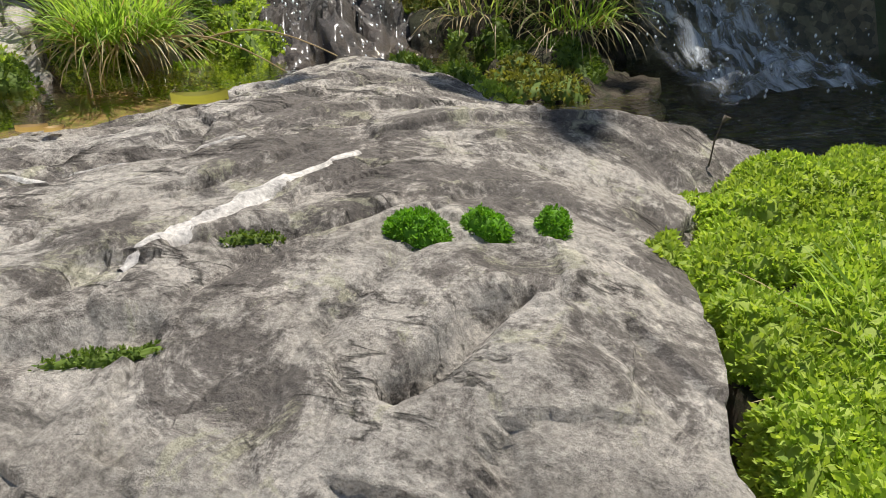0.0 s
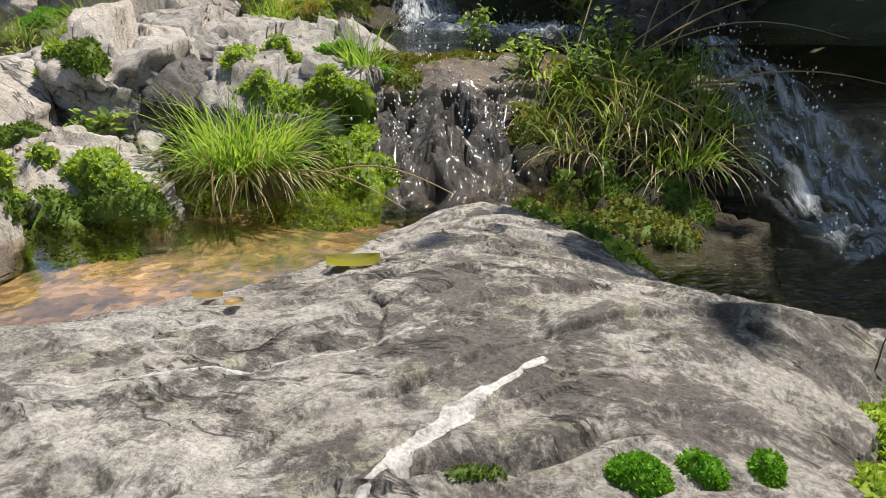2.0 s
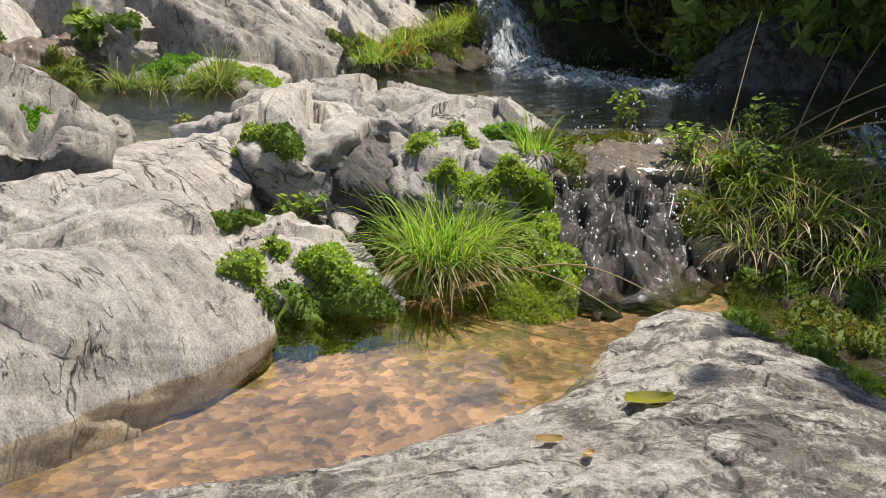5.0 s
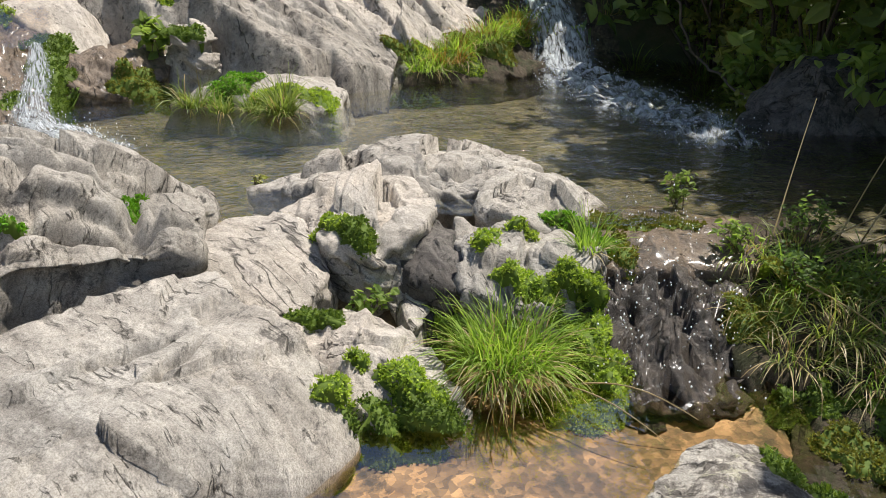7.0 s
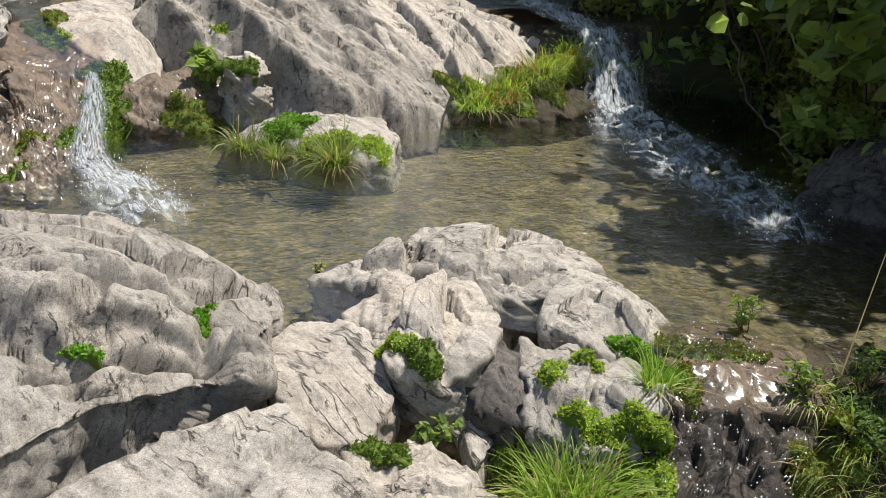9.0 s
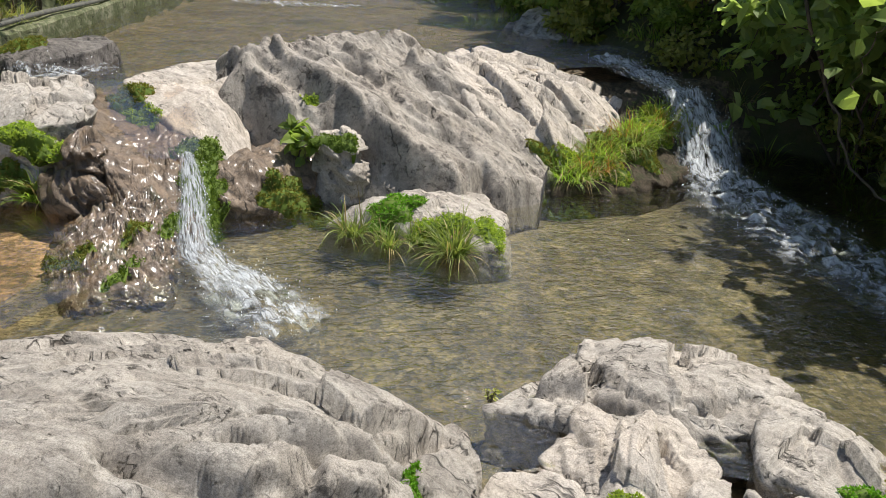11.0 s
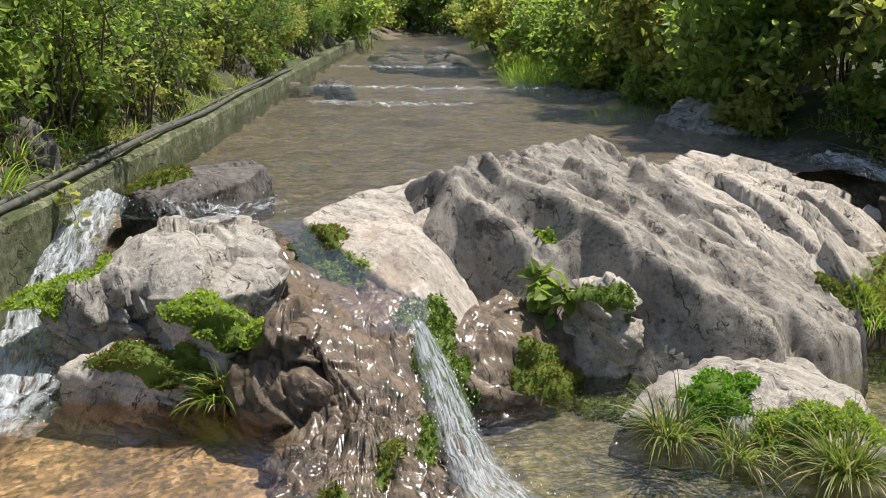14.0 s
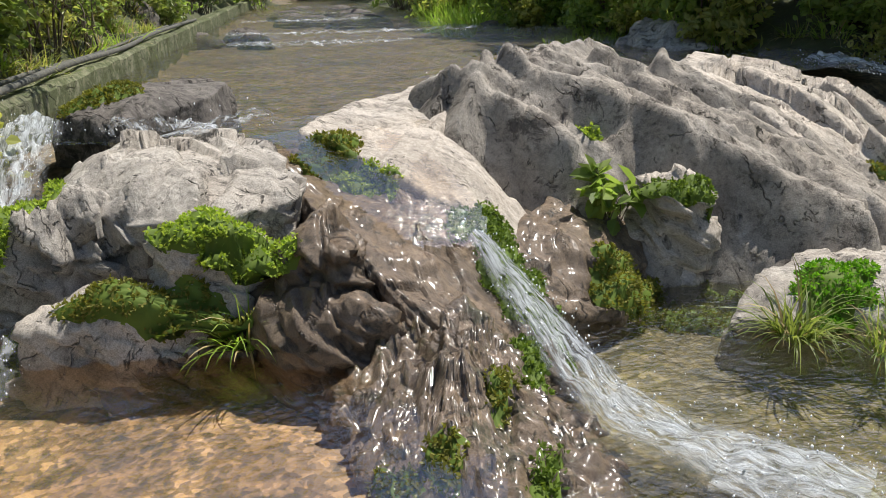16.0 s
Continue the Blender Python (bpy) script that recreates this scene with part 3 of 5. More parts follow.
rock("shrub_bank", "dark earthy bank carrying grass and herbs", [(-0.10, 2.5, 0.80), (0.0, 2.78, 0.86), (0.28, 2.9, 0.86), (0.50, 2.6, 0.80), (0.52, 2.2, 0.68), (0.36, 1.95, 0.57), (0.1, 1.84, 0.54), (-0.08, 1.95, 0.58), (-0.12, 2.2, 0.69)],
     (0.15, 2.35, 0.80), 0.3, ROCK_DULL, seed=43, step=0.025, dome=1.5, layer=0.02, rough=0.08, category="bank")
rock("debris_bank", "dark bank of wet roots and leaf litter", [(0.02, 1.66, 0.52), (0.06, 1.95, 0.55), (0.3, 2.05, 0.55), (0.50, 1.8, 0.51), (0.40, 1.62, 0.48), (0.16, 1.52, 0.48)], (0.2, 1.8, 0.535), 0.3, ROCK_DULL, seed=45, step=0.02, dome=1.5, layer=0.02, rough=0.05, category="bank")

rock("mossy_bank", "low earthy bank under a thick moss carpet", [(0.16, 0.58, 0.58), (0.30, 0.86, 0.58), (0.45, 0.96, 0.58), (0.8, 0.95, 0.55), (1.0, 0.6, 0.55), (0.9, 0.2, 0.5), (0.4, 0.1, 0.5), (0.17, 0.22, 0.55), (0.19, 0.4, 0.58)],
     (0.5, 0.5, 0.62), 0.1, ROCK_DULL, seed=47, step=0.03, dome=2.4, layer=0.01, rough=0.03, facet=0.01, category="bank")
OUT = dict(strata=(-0.43, -0.89, 0.08), thick=0.22, facet=0.06, block=0.4)
rock("outcrop_ramp", "smooth pale ramp of rock beside the chute", [(-5.02, 4.95, 1.58), (-4.9, 5.4, 1.62), (-4.6, 5.75, 1.68), (-4.35, 5.6, 1.72), (-4.2, 5.2, 1.3), (-3.95, 4.75, 1.18), (-4.05, 4.55, 1.20), (-4.35, 4.55, 1.36), (-4.7, 4.7, 1.5)],
     (-4.42, 5.1, 1.55), 0.8, ROCK_PALE, facet=0.02, seed=51, step=0.025, dome=1.3, layer=0.015, rough=0.04)


def rib_height(x, y, a, b, back, front, ends=2.5):
    """The height of one dipping slab: a crest from a to b, a gentle back and a steep front face."""
    a, b = np.array(a, float), np.array(b, float)
    ab = (b - a)[:2]
    length = np.linalg.norm(ab)
    ab = ab / length
    f = (x - a[0]) * ab[0] + (y - a[1]) * ab[1]
    s = -(x - a[0]) * ab[1] + (y - a[1]) * ab[0]
    z = a[2] + (b[2] - a[2]) * f / length
    z = z + np.where(s > 0, -back * s, front * s)
    return z - ends * (f - length).clip(0, None) - ends * (-f).clip(0, None)


def dipping_outcrop(name, label, ribs, box, base, step, material, seed):
    x0, x1, y0, y1 = box
    x, y, f = grid(np.arange(x0, x1, step), np.arange(y0, y1, step))
    p = np.stack([x, y, x * 0], 1)
    wx = x + 0.12 * fbm(p, 2.0, 3, seed, 0.4)
    wy = y + 0.12 * fbm(p, 2.0, 3, seed + 2, 0.4)
    h = np.full(len(x), -9.0)
    for a, b, back, front in ribs:
        h = np.maximum(h, rib_height(wx, wy, a, b, back, front))
    # thin leaves of rock that break off one behind another across the dip
    dip = -0.40 * wx - 0.92 * wy
    along = 0.92 * wx - 0.40 * wy
    for wide, high, sd in ((0.30, 0.075, 21),):
        q = dip / wide + 1.5 * fbm(np.stack([along * 0.8, dip * 0.8, x * 0], 1), 1.2, 3, seed + sd)
        lay = np.floor(q)
        fr = q - lay
        tall = value_noise(np.stack([lay * 5.3, along * 1.1, x * 0], 1), seed + sd + 1) + 0.5
        h = h + high * (tall * 1.6 - 0.3).clip(0, 1) * (fr - 0.75)
    h = h + 0.06 * facets(np.stack([along / 0.34, dip / 0.2, x * 0], 1), seed + 51) + 0.010 * facets(np.stack([along / 0.12, dip / 0.08, x * 0], 1), seed + 53)
    h = h + 0.02 * fbm(np.stack([x, y, h], 1), 6, 3, seed + 61, 0.5)
    nx = len(np.arange(x0, x1, step))
    h = h.reshape(-1, nx)
    for _ in range(1):
        h = (np.roll(h, 1, 0) + 2 * h + np.roll(h, -1, 0)) / 4
        h = (np.roll(h, 1, 1) + 2 * h + np.roll(h, -1, 1)) / 4
    h = h.ravel() + 0.008 * fbm(np.stack([x, y, h.ravel()], 1), 16, 3, seed + 63, 0.6) + 0.035 * facets(np.stack([along / 0.22, dip / 0.13, x * 0], 1), seed + 57)
    v = np.stack([x, y, h], 1)
    f = f[(h[f] > base).any(1)]
    keep, f2 = np.unique(f, return_inverse=True)
    v, f2 = v[keep], f2.reshape(-1, 4)
    v[:, 2] = v[:, 2].clip(base - 0.1, None)
    tris = np.vstack([f2[:, [0, 1, 2]], f2[:, [0, 2, 3]]])
    solid(v, tris)
    return thing(name, v, tris, material, label, "rock")


dipping_outcrop("outcrop_rock", "tall grey outcrop of slanting rock slabs with shaded steep faces",
                [((-4.62, 5.47, 1.70), (-4.22, 5.28, 1.86), 0.30, 1.8), ((-4.30, 5.32, 1.86), (-3.66, 4.98, 1.40), 0.0, 3.0),
                 ((-4.06, 5.50, 1.93), (-3.30, 5.12, 1.60), 0.2, 3.2), ((-3.36, 5.15, 1.62), (-2.58, 4.86, 1.20), 0.05, 2.8),
                 ((-3.80, 5.05, 1.42), (-3.42, 4.86, 1.22), 0.1, 2.0), ((-3.9, 5.75, 1.88), (-3.0, 5.36, 1.52), 0.2, 3.0),
                 ((-3.62, 5.72, 1.86), (-2.72, 5.36, 1.42), 0.22, 2.2), ((-2.80, 5.46, 1.44), (-2.28, 5.06, 1.06), 0.15, 2.0), ((-3.2, 6.15, 1.80), (-2.2, 5.62, 1.20), 0.25, 2.0)],
                (-4.75, -2.0, 4.4, 6.9), 0.8, 0.014, ROCK_RIBBED, 53)
rock("outcrop_smooth_slab", "smooth pale sloping slab of the outcrop", [(-3.0, 6.4, 1.70), (-2.8, 7.0, 1.72), (-2.3, 7.2, 1.62), (-1.75, 7.15, 1.45), (-1.35, 6.9, 1.20), (-1.5, 6.4, 1.05), (-1.8, 5.95, 1.0), (-2.15, 5.5, 1.0), (-2.45, 5.6, 1.25), (-2.7, 5.9, 1.5)],
     (-2.2, 6.5, 1.52), 0.75, ROCK_PALE, seed=59, step=0.018, dome=1.3, layer=0.02, rough=0.02, ridges=[(-2.75, 6.5, -1.95, 5.75, 0.12, 0.4), (-2.2, 6.55, -1.6, 6.1, 0.08, 0.3)], cracks=[(-2.45, 6.95, -2.1, 6.8, 0.06, 0.07), (-2.3, 6.3, -1.7, 6.25, 0.04, 0.09), (-2.5, 5.9, -2.1, 5.6, 0.05, 0.12)], strata=(-0.43, -0.89, 0.08), thick=0.3, facet=0.09, block=0.5)
rock("fringe_bank", "dark root-bound bank beside the waterfall", [(-1.95, 5.5, 0.93), (-1.3, 5.85, 0.93), (-0.98, 6.3, 0.95), (-0.98, 6.8, 1.2), (-1.2, 7.2, 1.45), (-1.5, 7.1, 1.45), (-1.55, 6.6, 1.2), (-1.8, 6.0, 1.05)], (-1.32, 6.5, 1.22), 0.7, ROCK_DULL, category="bank", seed=60, step=0.03, dome=1.4, layer=0.02, rough=0.05)
rock("outcrop_foot_stone", "small pale block at the foot of the outcrop", ring(-3.36, 4.90, 1.33, 0.15, 0.12, 0, 6, 4, (-0.3, 0.2)), (-3.38, 4.91, 1.39), 0.9, ROCK_PALE, seed=61, step=0.014, layer=0.02, rough=0.02, facet=0.08, block=0.2, flare=0.4)
rock("outcrop_step", "brown wet rock step between chute and outcrop", [(-4.15, 4.7, 1.22), (-3.9, 5.0, 1.24), (-3.55, 4.95, 1.18), (-3.45, 4.72, 1.02), (-3.62, 4.42, 0.98), (-3.95, 4.30, 1.05), (-4.15, 4.42, 1.18)], (-3.85, 4.68, 1.22), 0.8, ROCK_BROWN, seed=63, step=0.022, dome=1.6, layer=0.04, rough=0.06)
rock("flat_pool_stone", "flat pale grey stone rising from the pool", [(-3.24, 4.30, 0.93), (-3.10, 4.62, 1.04), (-2.75, 4.85, 1.06), (-2.36, 4.98, 1.03), (-2.2, 4.75, 0.97), (-2.16, 4.32, 0.90), (-2.4, 4.24, 0.95), (-2.8, 4.32, 0.98)],
     (-2.65, 4.6, 1.07), 0.7, ROCK, facet=0.03, seed=65, step=0.022, dome=2.0, layer=0.015, rough=0.03)
rock("mound_boulder", "domed pale grey boulder with carved ledges", [(-6.0, 4.7, 1.42), (-5.95, 5.05, 1.52), (-5.6, 5.1, 1.55), (-5.1, 4.75, 1.55), (-4.85, 4.42, 1.50), (-4.83, 4.2, 1.44), (-5.1, 4.08, 1.40), (-5.4, 4.05, 1.40), (-5.75, 4.22, 1.42)],
     (-5.5, 4.52, 1.60), 0.85, ROCK, seed=67, step=0.016, dome=1.9, layer=0.03, rough=0.02, thick=0.09, flare=-0.12, facet=0.06, block=0.3, strata=(-0.3, -0.3, 0.9))
rock("mound_rock", "brown and grey broken rock under the mound", [(-6.15, 4.3, 1.1), (-6.1, 4.8, 1.25), (-5.5, 4.9, 1.3), (-4.9, 4.5, 1.3), (-4.7, 4.2, 1.2), (-4.6, 3.98, 1.08), (-4.85, 3.88, 0.98), (-5.3, 3.86, 0.98), (-5.75, 3.98, 1.0)],
     (-5.35, 4.3, 1.32), 0.8, ROCK_BROWN, seed=69, step=0.022, dome=2.0, layer=0.05, rough=0.10, size=3.5)
rock("pitted_rock", "brownish grey rock with hollows beside the moss", ring(-5.64, 4.14, 1.36, 0.26, 0.15, 10, 7, 3), (-5.64, 4.16, 1.48), 0.85, ROCK, seed=81, step=0.016, dome=1.4, layer=0.03, rough=0.06, size=4, facet=0.09, block=0.2, cracks=[(-5.62, 4.05, -5.55, 4.06, 0.04, 0.07)])
rock("wedge_stone", "pale wedge of rock under the domed boulder", ring(-5.14, 4.04, 1.34, 0.22, 0.10, 15, 6, 6), (-5.14, 4.06, 1.41), 0.9, ROCK_PALE, seed=83, step=0.016, dome=1.2, layer=0.02, rough=0.03, facet=0.06)
rock("low_ledge", "low pale rock ledge with wet brown edges", ring(-5.42, 3.90, 1.13, 0.38, 0.10, 12, 8, 8, (0.12, 0)), (-5.4, 3.93, 1.21), 0.8, ROCK_PALE, seed=85, step=0.016, dome=1.6, layer=0.02, rough=0.03)
rock("wet_step", "wet brown rock step shedding water", ring(-4.70, 4.06, 1.33, 0.2, 0.15, -30, 7, 10), (-4.7, 4.1, 1.42), 0.9, ROCK_BROWN, group="wet steps", seed=87, step=0.016, dome=2.2, layer=0.04, rough=0.05, facet=0.07)
rock("wet_step", "wet brown rock step shedding water", ring(-4.66, 3.90, 1.14, 0.24, 0.11, -10, 7, 12), (-4.66, 3.92, 1.22), 0.8, ROCK_BROWN, group="wet steps", seed=89, step=0.016, dome=2.2, layer=0.04, rough=0.05, facet=0.07)
rock("chute_rock", "dark wet rock channel under the chute", [(-5.10, 4.75, 1.50), (-5.0, 5.05, 1.54), (-4.7, 4.95, 1.50), (-4.40, 4.72, 1.38), (-4.10, 4.45, 1.18), (-3.95, 4.15, 1.02), (-3.86, 3.85, 0.92), (-4.15, 3.75, 1.02), (-4.45, 3.95, 1.22), (-4.72, 4.2, 1.38)],
     (-4.45, 4.42, 1.31), 0.8, ROCK_BROWN, seed=71, step=0.016, dome=1.1, layer=0.015, rough=0.025, facet=0.04, block=0.14)
rock("crusted_ramp", "wet brown crusted rock ramp running into the pool", [(-4.58, 3.98, 1.06), (-4.38, 4.08, 1.20), (-4.15, 3.98, 1.10), (-4.02, 3.85, 1.02), (-3.86, 3.62, 0.92), (-3.72, 3.3, 0.87), (-4.05, 3.0, 0.86), (-4.35, 3.2, 0.90), (-4.55, 3.6, 0.93), (-4.66, 3.85, 0.97)],
     (-4.22, 3.72, 1.07), 0.7, ROCK_RAMP, facet=0.06, block=0.08, seed=73, step=0.013, dome=1.15, layer=0.015, rough=0.03, size=7)
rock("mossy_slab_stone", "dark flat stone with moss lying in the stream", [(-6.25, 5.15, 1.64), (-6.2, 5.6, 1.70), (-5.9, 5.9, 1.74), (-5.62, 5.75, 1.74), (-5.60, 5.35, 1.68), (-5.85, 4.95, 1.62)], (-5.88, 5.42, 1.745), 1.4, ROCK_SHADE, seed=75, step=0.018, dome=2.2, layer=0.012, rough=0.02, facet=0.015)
rock("bank_boulder", "dark angular boulder beside the upper stream", [(-3.08, 9.7, 1.66), (-2.7, 10.1, 1.9), (-2.3, 10.0, 1.85), (-2.0, 9.5, 1.7), (-2.1, 9.1, 1.64), (-2.6, 9.1, 1.64)], (-2.45, 9.6, 1.88), 1.4, ROCK, seed=77, step=0.04, dome=1.0, layer=0.03, rough=0.06)
# darker rock colour stands in for the shade on this boulder
rock("pool_boulder", "mossy boulder coloured dark as if shaded at the pool's far side", [(0.30, 4.45, 0.9), (0.5, 4.9, 1.1), (0.9, 5.2, 1.2), (1.4, 5.0, 1.2), (1.5, 4.5, 0.95), (1.0, 4.25, 0.9), (0.55, 4.25, 0.9)], (0.85, 4.7, 1.28), 0.6, ROCK_SHADE, seed=79, step=0.03, dome=1.8, layer=0.02, rough=0.05)
STONES = [(-8.9, 13.1, 0.55, 0.3, 0.2), (-8.2, 13.5, 0.45, 0.28, 0.16), (-7.9, 13.0, 0.3, 0.2, 0.12), (-8.6, 19.2, 0.9, 0.5, 0.2), (-9.4, 20.5, 0.7, 0.5, 0.3),
          (-7.4, 18.6, 0.9, 0.5, 0.25), (-8.2, 22.0, 0.8, 0.6, 0.35), (-10.5, 24.0, 0.9, 0.5, 0.3), (-11.5, 29.0, 1.0, 0.6, 0.35), (-9.6, 27.0, 0.8, 0.6, 0.4), (-4.3, 13.9, 0.4, 0.25, 0.2)]
for i, (x, y, rx, ry, h) in enumerate(STONES):
    z = float(river_level(y))
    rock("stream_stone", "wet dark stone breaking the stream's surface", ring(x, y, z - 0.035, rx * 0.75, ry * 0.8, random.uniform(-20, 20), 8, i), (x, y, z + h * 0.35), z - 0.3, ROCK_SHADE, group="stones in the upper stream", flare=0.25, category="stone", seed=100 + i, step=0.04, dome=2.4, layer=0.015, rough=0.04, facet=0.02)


# ---- water ----
def inside(px, py, poly):
    poly = np.array(poly, float)
    r = np.zeros(len(px), bool)
    j = len(poly) - 1
    for i in range(len(poly)):
        (xi, yi), (xj, yj) = poly[i], poly[j]
        cross = ((yi > py) != (yj > py)) & (px < (xj - xi) * (py - yi) / (yj - yi + 1e-9) + xi)
        r ^= cross
        j = i
    return r


def water(name, label, poly, level, step, wave, material, seed):
    p = np.array(poly)
    x, y, f = grid(np.arange(p[:, 0].min(), p[:, 0].max() + step, step), np.arange(p[:, 1].min(), p[:, 1].max() + step, step))
    f = f[inside(x[f].mean(1), y[f].mean(1), poly)]
    keep, f2 = np.unique(f, return_inverse=True)
    x, y = x[keep], y[keep]
    z = level(x, y) + wave * fbm(np.stack([x, y * 0.7, x * 0], 1), 3.0, 4, seed)
    ob = thing(name, np.stack([x, y, z], 1), f2.reshape(-1, 4), material, label, "water", kind="structure", base=(0, 0, 0))
    ob.visible_shadow = False
    return ob


water("water_lower_pool", "shallow clear brown water over sand", [(-1.7, 0.7), (-1.0, 0.7), (-0.2, 1.2), (0.05, 1.6), (0.1, 2.0), (-0.2, 2.1), (-1.0, 1.9), (-1.4, 1.6)], lambda x, y: 0.600 + 0 * x, 0.04, 0.003, WATER_STILL, 1)
water("water_right_pool", "dark clear water beside the slab", [(0.0, 0.7), (3.0, 0.7), (3.0, 2.2), (0.5, 2.4), (0.1, 2.0), (0.03, 1.5)], lambda x, y: 0.505 + 0 * x, 0.04, 0.006, WATER_POOL, 2)
water("water_middle_pool", "clear green-brown pool with ripples", [(-3.9, 2.4), (-2.2, 2.4), (-1.9, 2.25), (-1.5, 2.5), (-0.6, 2.45), (-0.4, 2.5), (0.0, 2.7), (0.5, 2.5), (1.0, 2.3), (2.5, 2.3), (2.5, 8), (-1.2, 8.0), (-1.8, 6.5), (-3.9, 5.0), (-4.3, 3.6), (-4.3, 2.6)], lambda x, y: 0.900 + 0 * x, 0.04, 0.012, WATER_POOL, 3)
water("water_left_pool", "thin brown water running over flat rock", [(-7.5, 2.2), (-4.2, 2.2), (-4.0, 3.0), (-4.2, 3.6), (-4.5, 4.2), (-5.8, 4.4), (-6.4, 4.4), (-7.5, 4.6)], lambda x, y: 0.93 + 0.06 * (y - 2.6).clip(0, 1), 0.03, 0.035, WATER_FILM, 4)
def film_level(x, y):
    return np.interp(0.55 * (-x - 4.2) + 0.83 * (y - 4.3), [-0.3, 0.0, 0.25, 0.5, 0.8, 1.0], [1.08, 1.255, 1.37, 1.47, 1.55, 1.575])


water("water_lip", "thin sheet of water sliding off the upper stream", [(-5.2, 4.85), (-4.85, 5.2), (-4.5, 4.95), (-4.18, 4.5), (-4.14, 4.3), (-4.4, 4.2), (-4.75, 4.4), (-4.95, 4.65)], film_level, 0.02, 0.012, WATER_FILM, 9)
water("water_upper_stream", "wide shallow running stream", [(-6.6, 5.0), (-5.9, 4.85), (-4.9, 4.75), (-4.3, 5.4), (-3.0, 6.2), (-2.2, 7.0), (-1.3, 7.6), (-1.3, 8.8), (-2.4, 10.2), (-3.8, 14.5), (-6.2, 20), (-17.5, 62), (-24, 62), (-11.6, 21.5), (-8.9, 12.5), (-7.2, 6.6)], lambda x, y: river_level(y) + 0.05 * step_at(y, 12.6, 0.5) - 0.05 + 0.05 * step_at(y, 18, 0.8), 0.06, 0.045, WATER_RIVER, 5)


def fall(name, label, path, widths, parts, seed, lift=0.04, foam=FOAM, drop=0.0045):
    """A run of falling water: a lumpy sheet down a path with spray strands over it."""
    path = np.array(path, float)
    d = np.r_[0, np.cumsum(np.linalg.norm(np.diff(path, axis=0), axis=1))]
    n = int(d[-1] / 0.025)
    s = np.linspace(0, d[-1], n)
    c = np.stack([np.interp(s, d, path[:, i]) for i in range(3)], 1)
    w = np.interp(s, d, widths)
    t = np.gradient(c, axis=0)
    side = np.cross(t, (0, 0, 1))
    side /= np.linalg.norm(side, axis=1, keepdims=True)
    m = 22
    k = np.linspace(-1, 1, m)
    v = c[:, None, :] + side[:, None, :] * (w[:, None] * k[None, :])[:, :, None] * 0.5
    v = v.reshape(-1, 3)
    edge = np.tile(1 - k ** 2, n)
    lump = fbm(v * np.array([1, 1, 0.6]), 9, 4, seed, 0.65)
    v[:, 2] += lift * edge + 0.07 * lump * (0.3 + edge) * np.repeat(np.clip(w / 0.4, 0.3, 1), m)
    i = (np.arange(m - 1)[None, :] + m * np.arange(n - 1)[:, None]).ravel()
    f = np.stack([i, i + 1, i + m + 1, i + m], 1)
    h = holder(name, tuple(c[-1]), label, "waterfall")
    ob = part("sheet", v, f, foam, h)
    uv = ob.data.uv_layers.new(name="flow")
    idx = f.ravel()
    uv.data.foreach_set("uv", np.stack([(idx % m) / (m - 1), s[idx // m]], 1).astype(np.float32).ravel())
    r = np.random.RandomState(seed)
    a = r.randint(0, n, parts)
    p = c[a] + side[a] * (r.uniform(-0.55, 0.55, parts) * w[a])[:, None] + np.c_[r.normal(0, 0.02, (parts, 2)), r.exponential(0.03, parts)]
    z = drop * r.uniform(0.2, 1.0, parts)[:, None, None]
    octa = np.array([(1, 0, 0), (0, 1, 0), (-1, 0, 0), (0, -1, 0), (0, 0, 1), (0, 0, -1)], float) * (1, 1, 1.5)
    tri = np.array([(0, 1, 4), (1, 2, 4), (2, 3, 4), (3, 0, 4), (1, 0, 5), (2, 1, 5), (3, 2, 5), (0, 3, 5)])
    dv = (p[:, None, :] + octa[None] * z).reshape(-1, 3)
    df = (tri[None] + 6 * np.arange(parts)[:, None, None]).reshape(-1, 3)
    ob = part("spray", dv, df, SPRAY, h)
    tagged(ob, kind="stuff")
    return h


m, t, p = nodes_of("spray")
p.inputs["Base Color"].default_value = (0.88, 0.91, 0.93, 1)
p.inputs["Roughness"].default_value = 0.15
SPRAY = m
fall("chute_waterfall", "narrow white chute of water pouring into the pool", [(-4.20, 4.36, 1.25), (-4.14, 4.28, 1.21), (-4.02, 4.10, 1.10), (-3.88, 3.84, 1.0), (-3.73, 3.62, 0.93), (-3.47, 3.46, 0.905), (-3.2, 3.30, 0.90)], [0.09, 0.13, 0.17, 0.20, 0.26, 0.32, 0.34], 420, 1)
fall("wall_waterfall", "white water dropping along the concrete wall", [(-6.35, 5.05, 1.60), (-6.3, 4.75, 1.48), (-6.22, 4.3, 1.2), (-6.0, 3.8, 1.0), (-5.9, 3.4, 0.98)], [0.35, 0.4, 0.5, 0.6, 0.7], 700, 2)
fall("cascade_waterfall", "white cascade falling beside the outcrop", [(-1.7, 7.8, 1.60), (-1.30, 7.3, 1.54), (-1.0, 6.95, 1.46), (-0.85, 6.65, 1.25), (-0.75, 6.35, 0.95), (-0.6, 6.0, 0.92)], [0.5, 0.45, 0.5, 0.55, 0.6, 0.6], 1200, 3)
fall("pool_foam", "white foam drifting from the waterfall across the pool", [(-0.7, 6.2, 0.91), (-0.45, 5.6, 0.905), (-0.2, 5.0, 0.905), (0.05, 4.3, 0.903), (0.15, 3.8, 0.903)], [0.7, 0.9, 0.9, 0.7, 0.4], 500, 6, 0.01, FOAM_THIN)
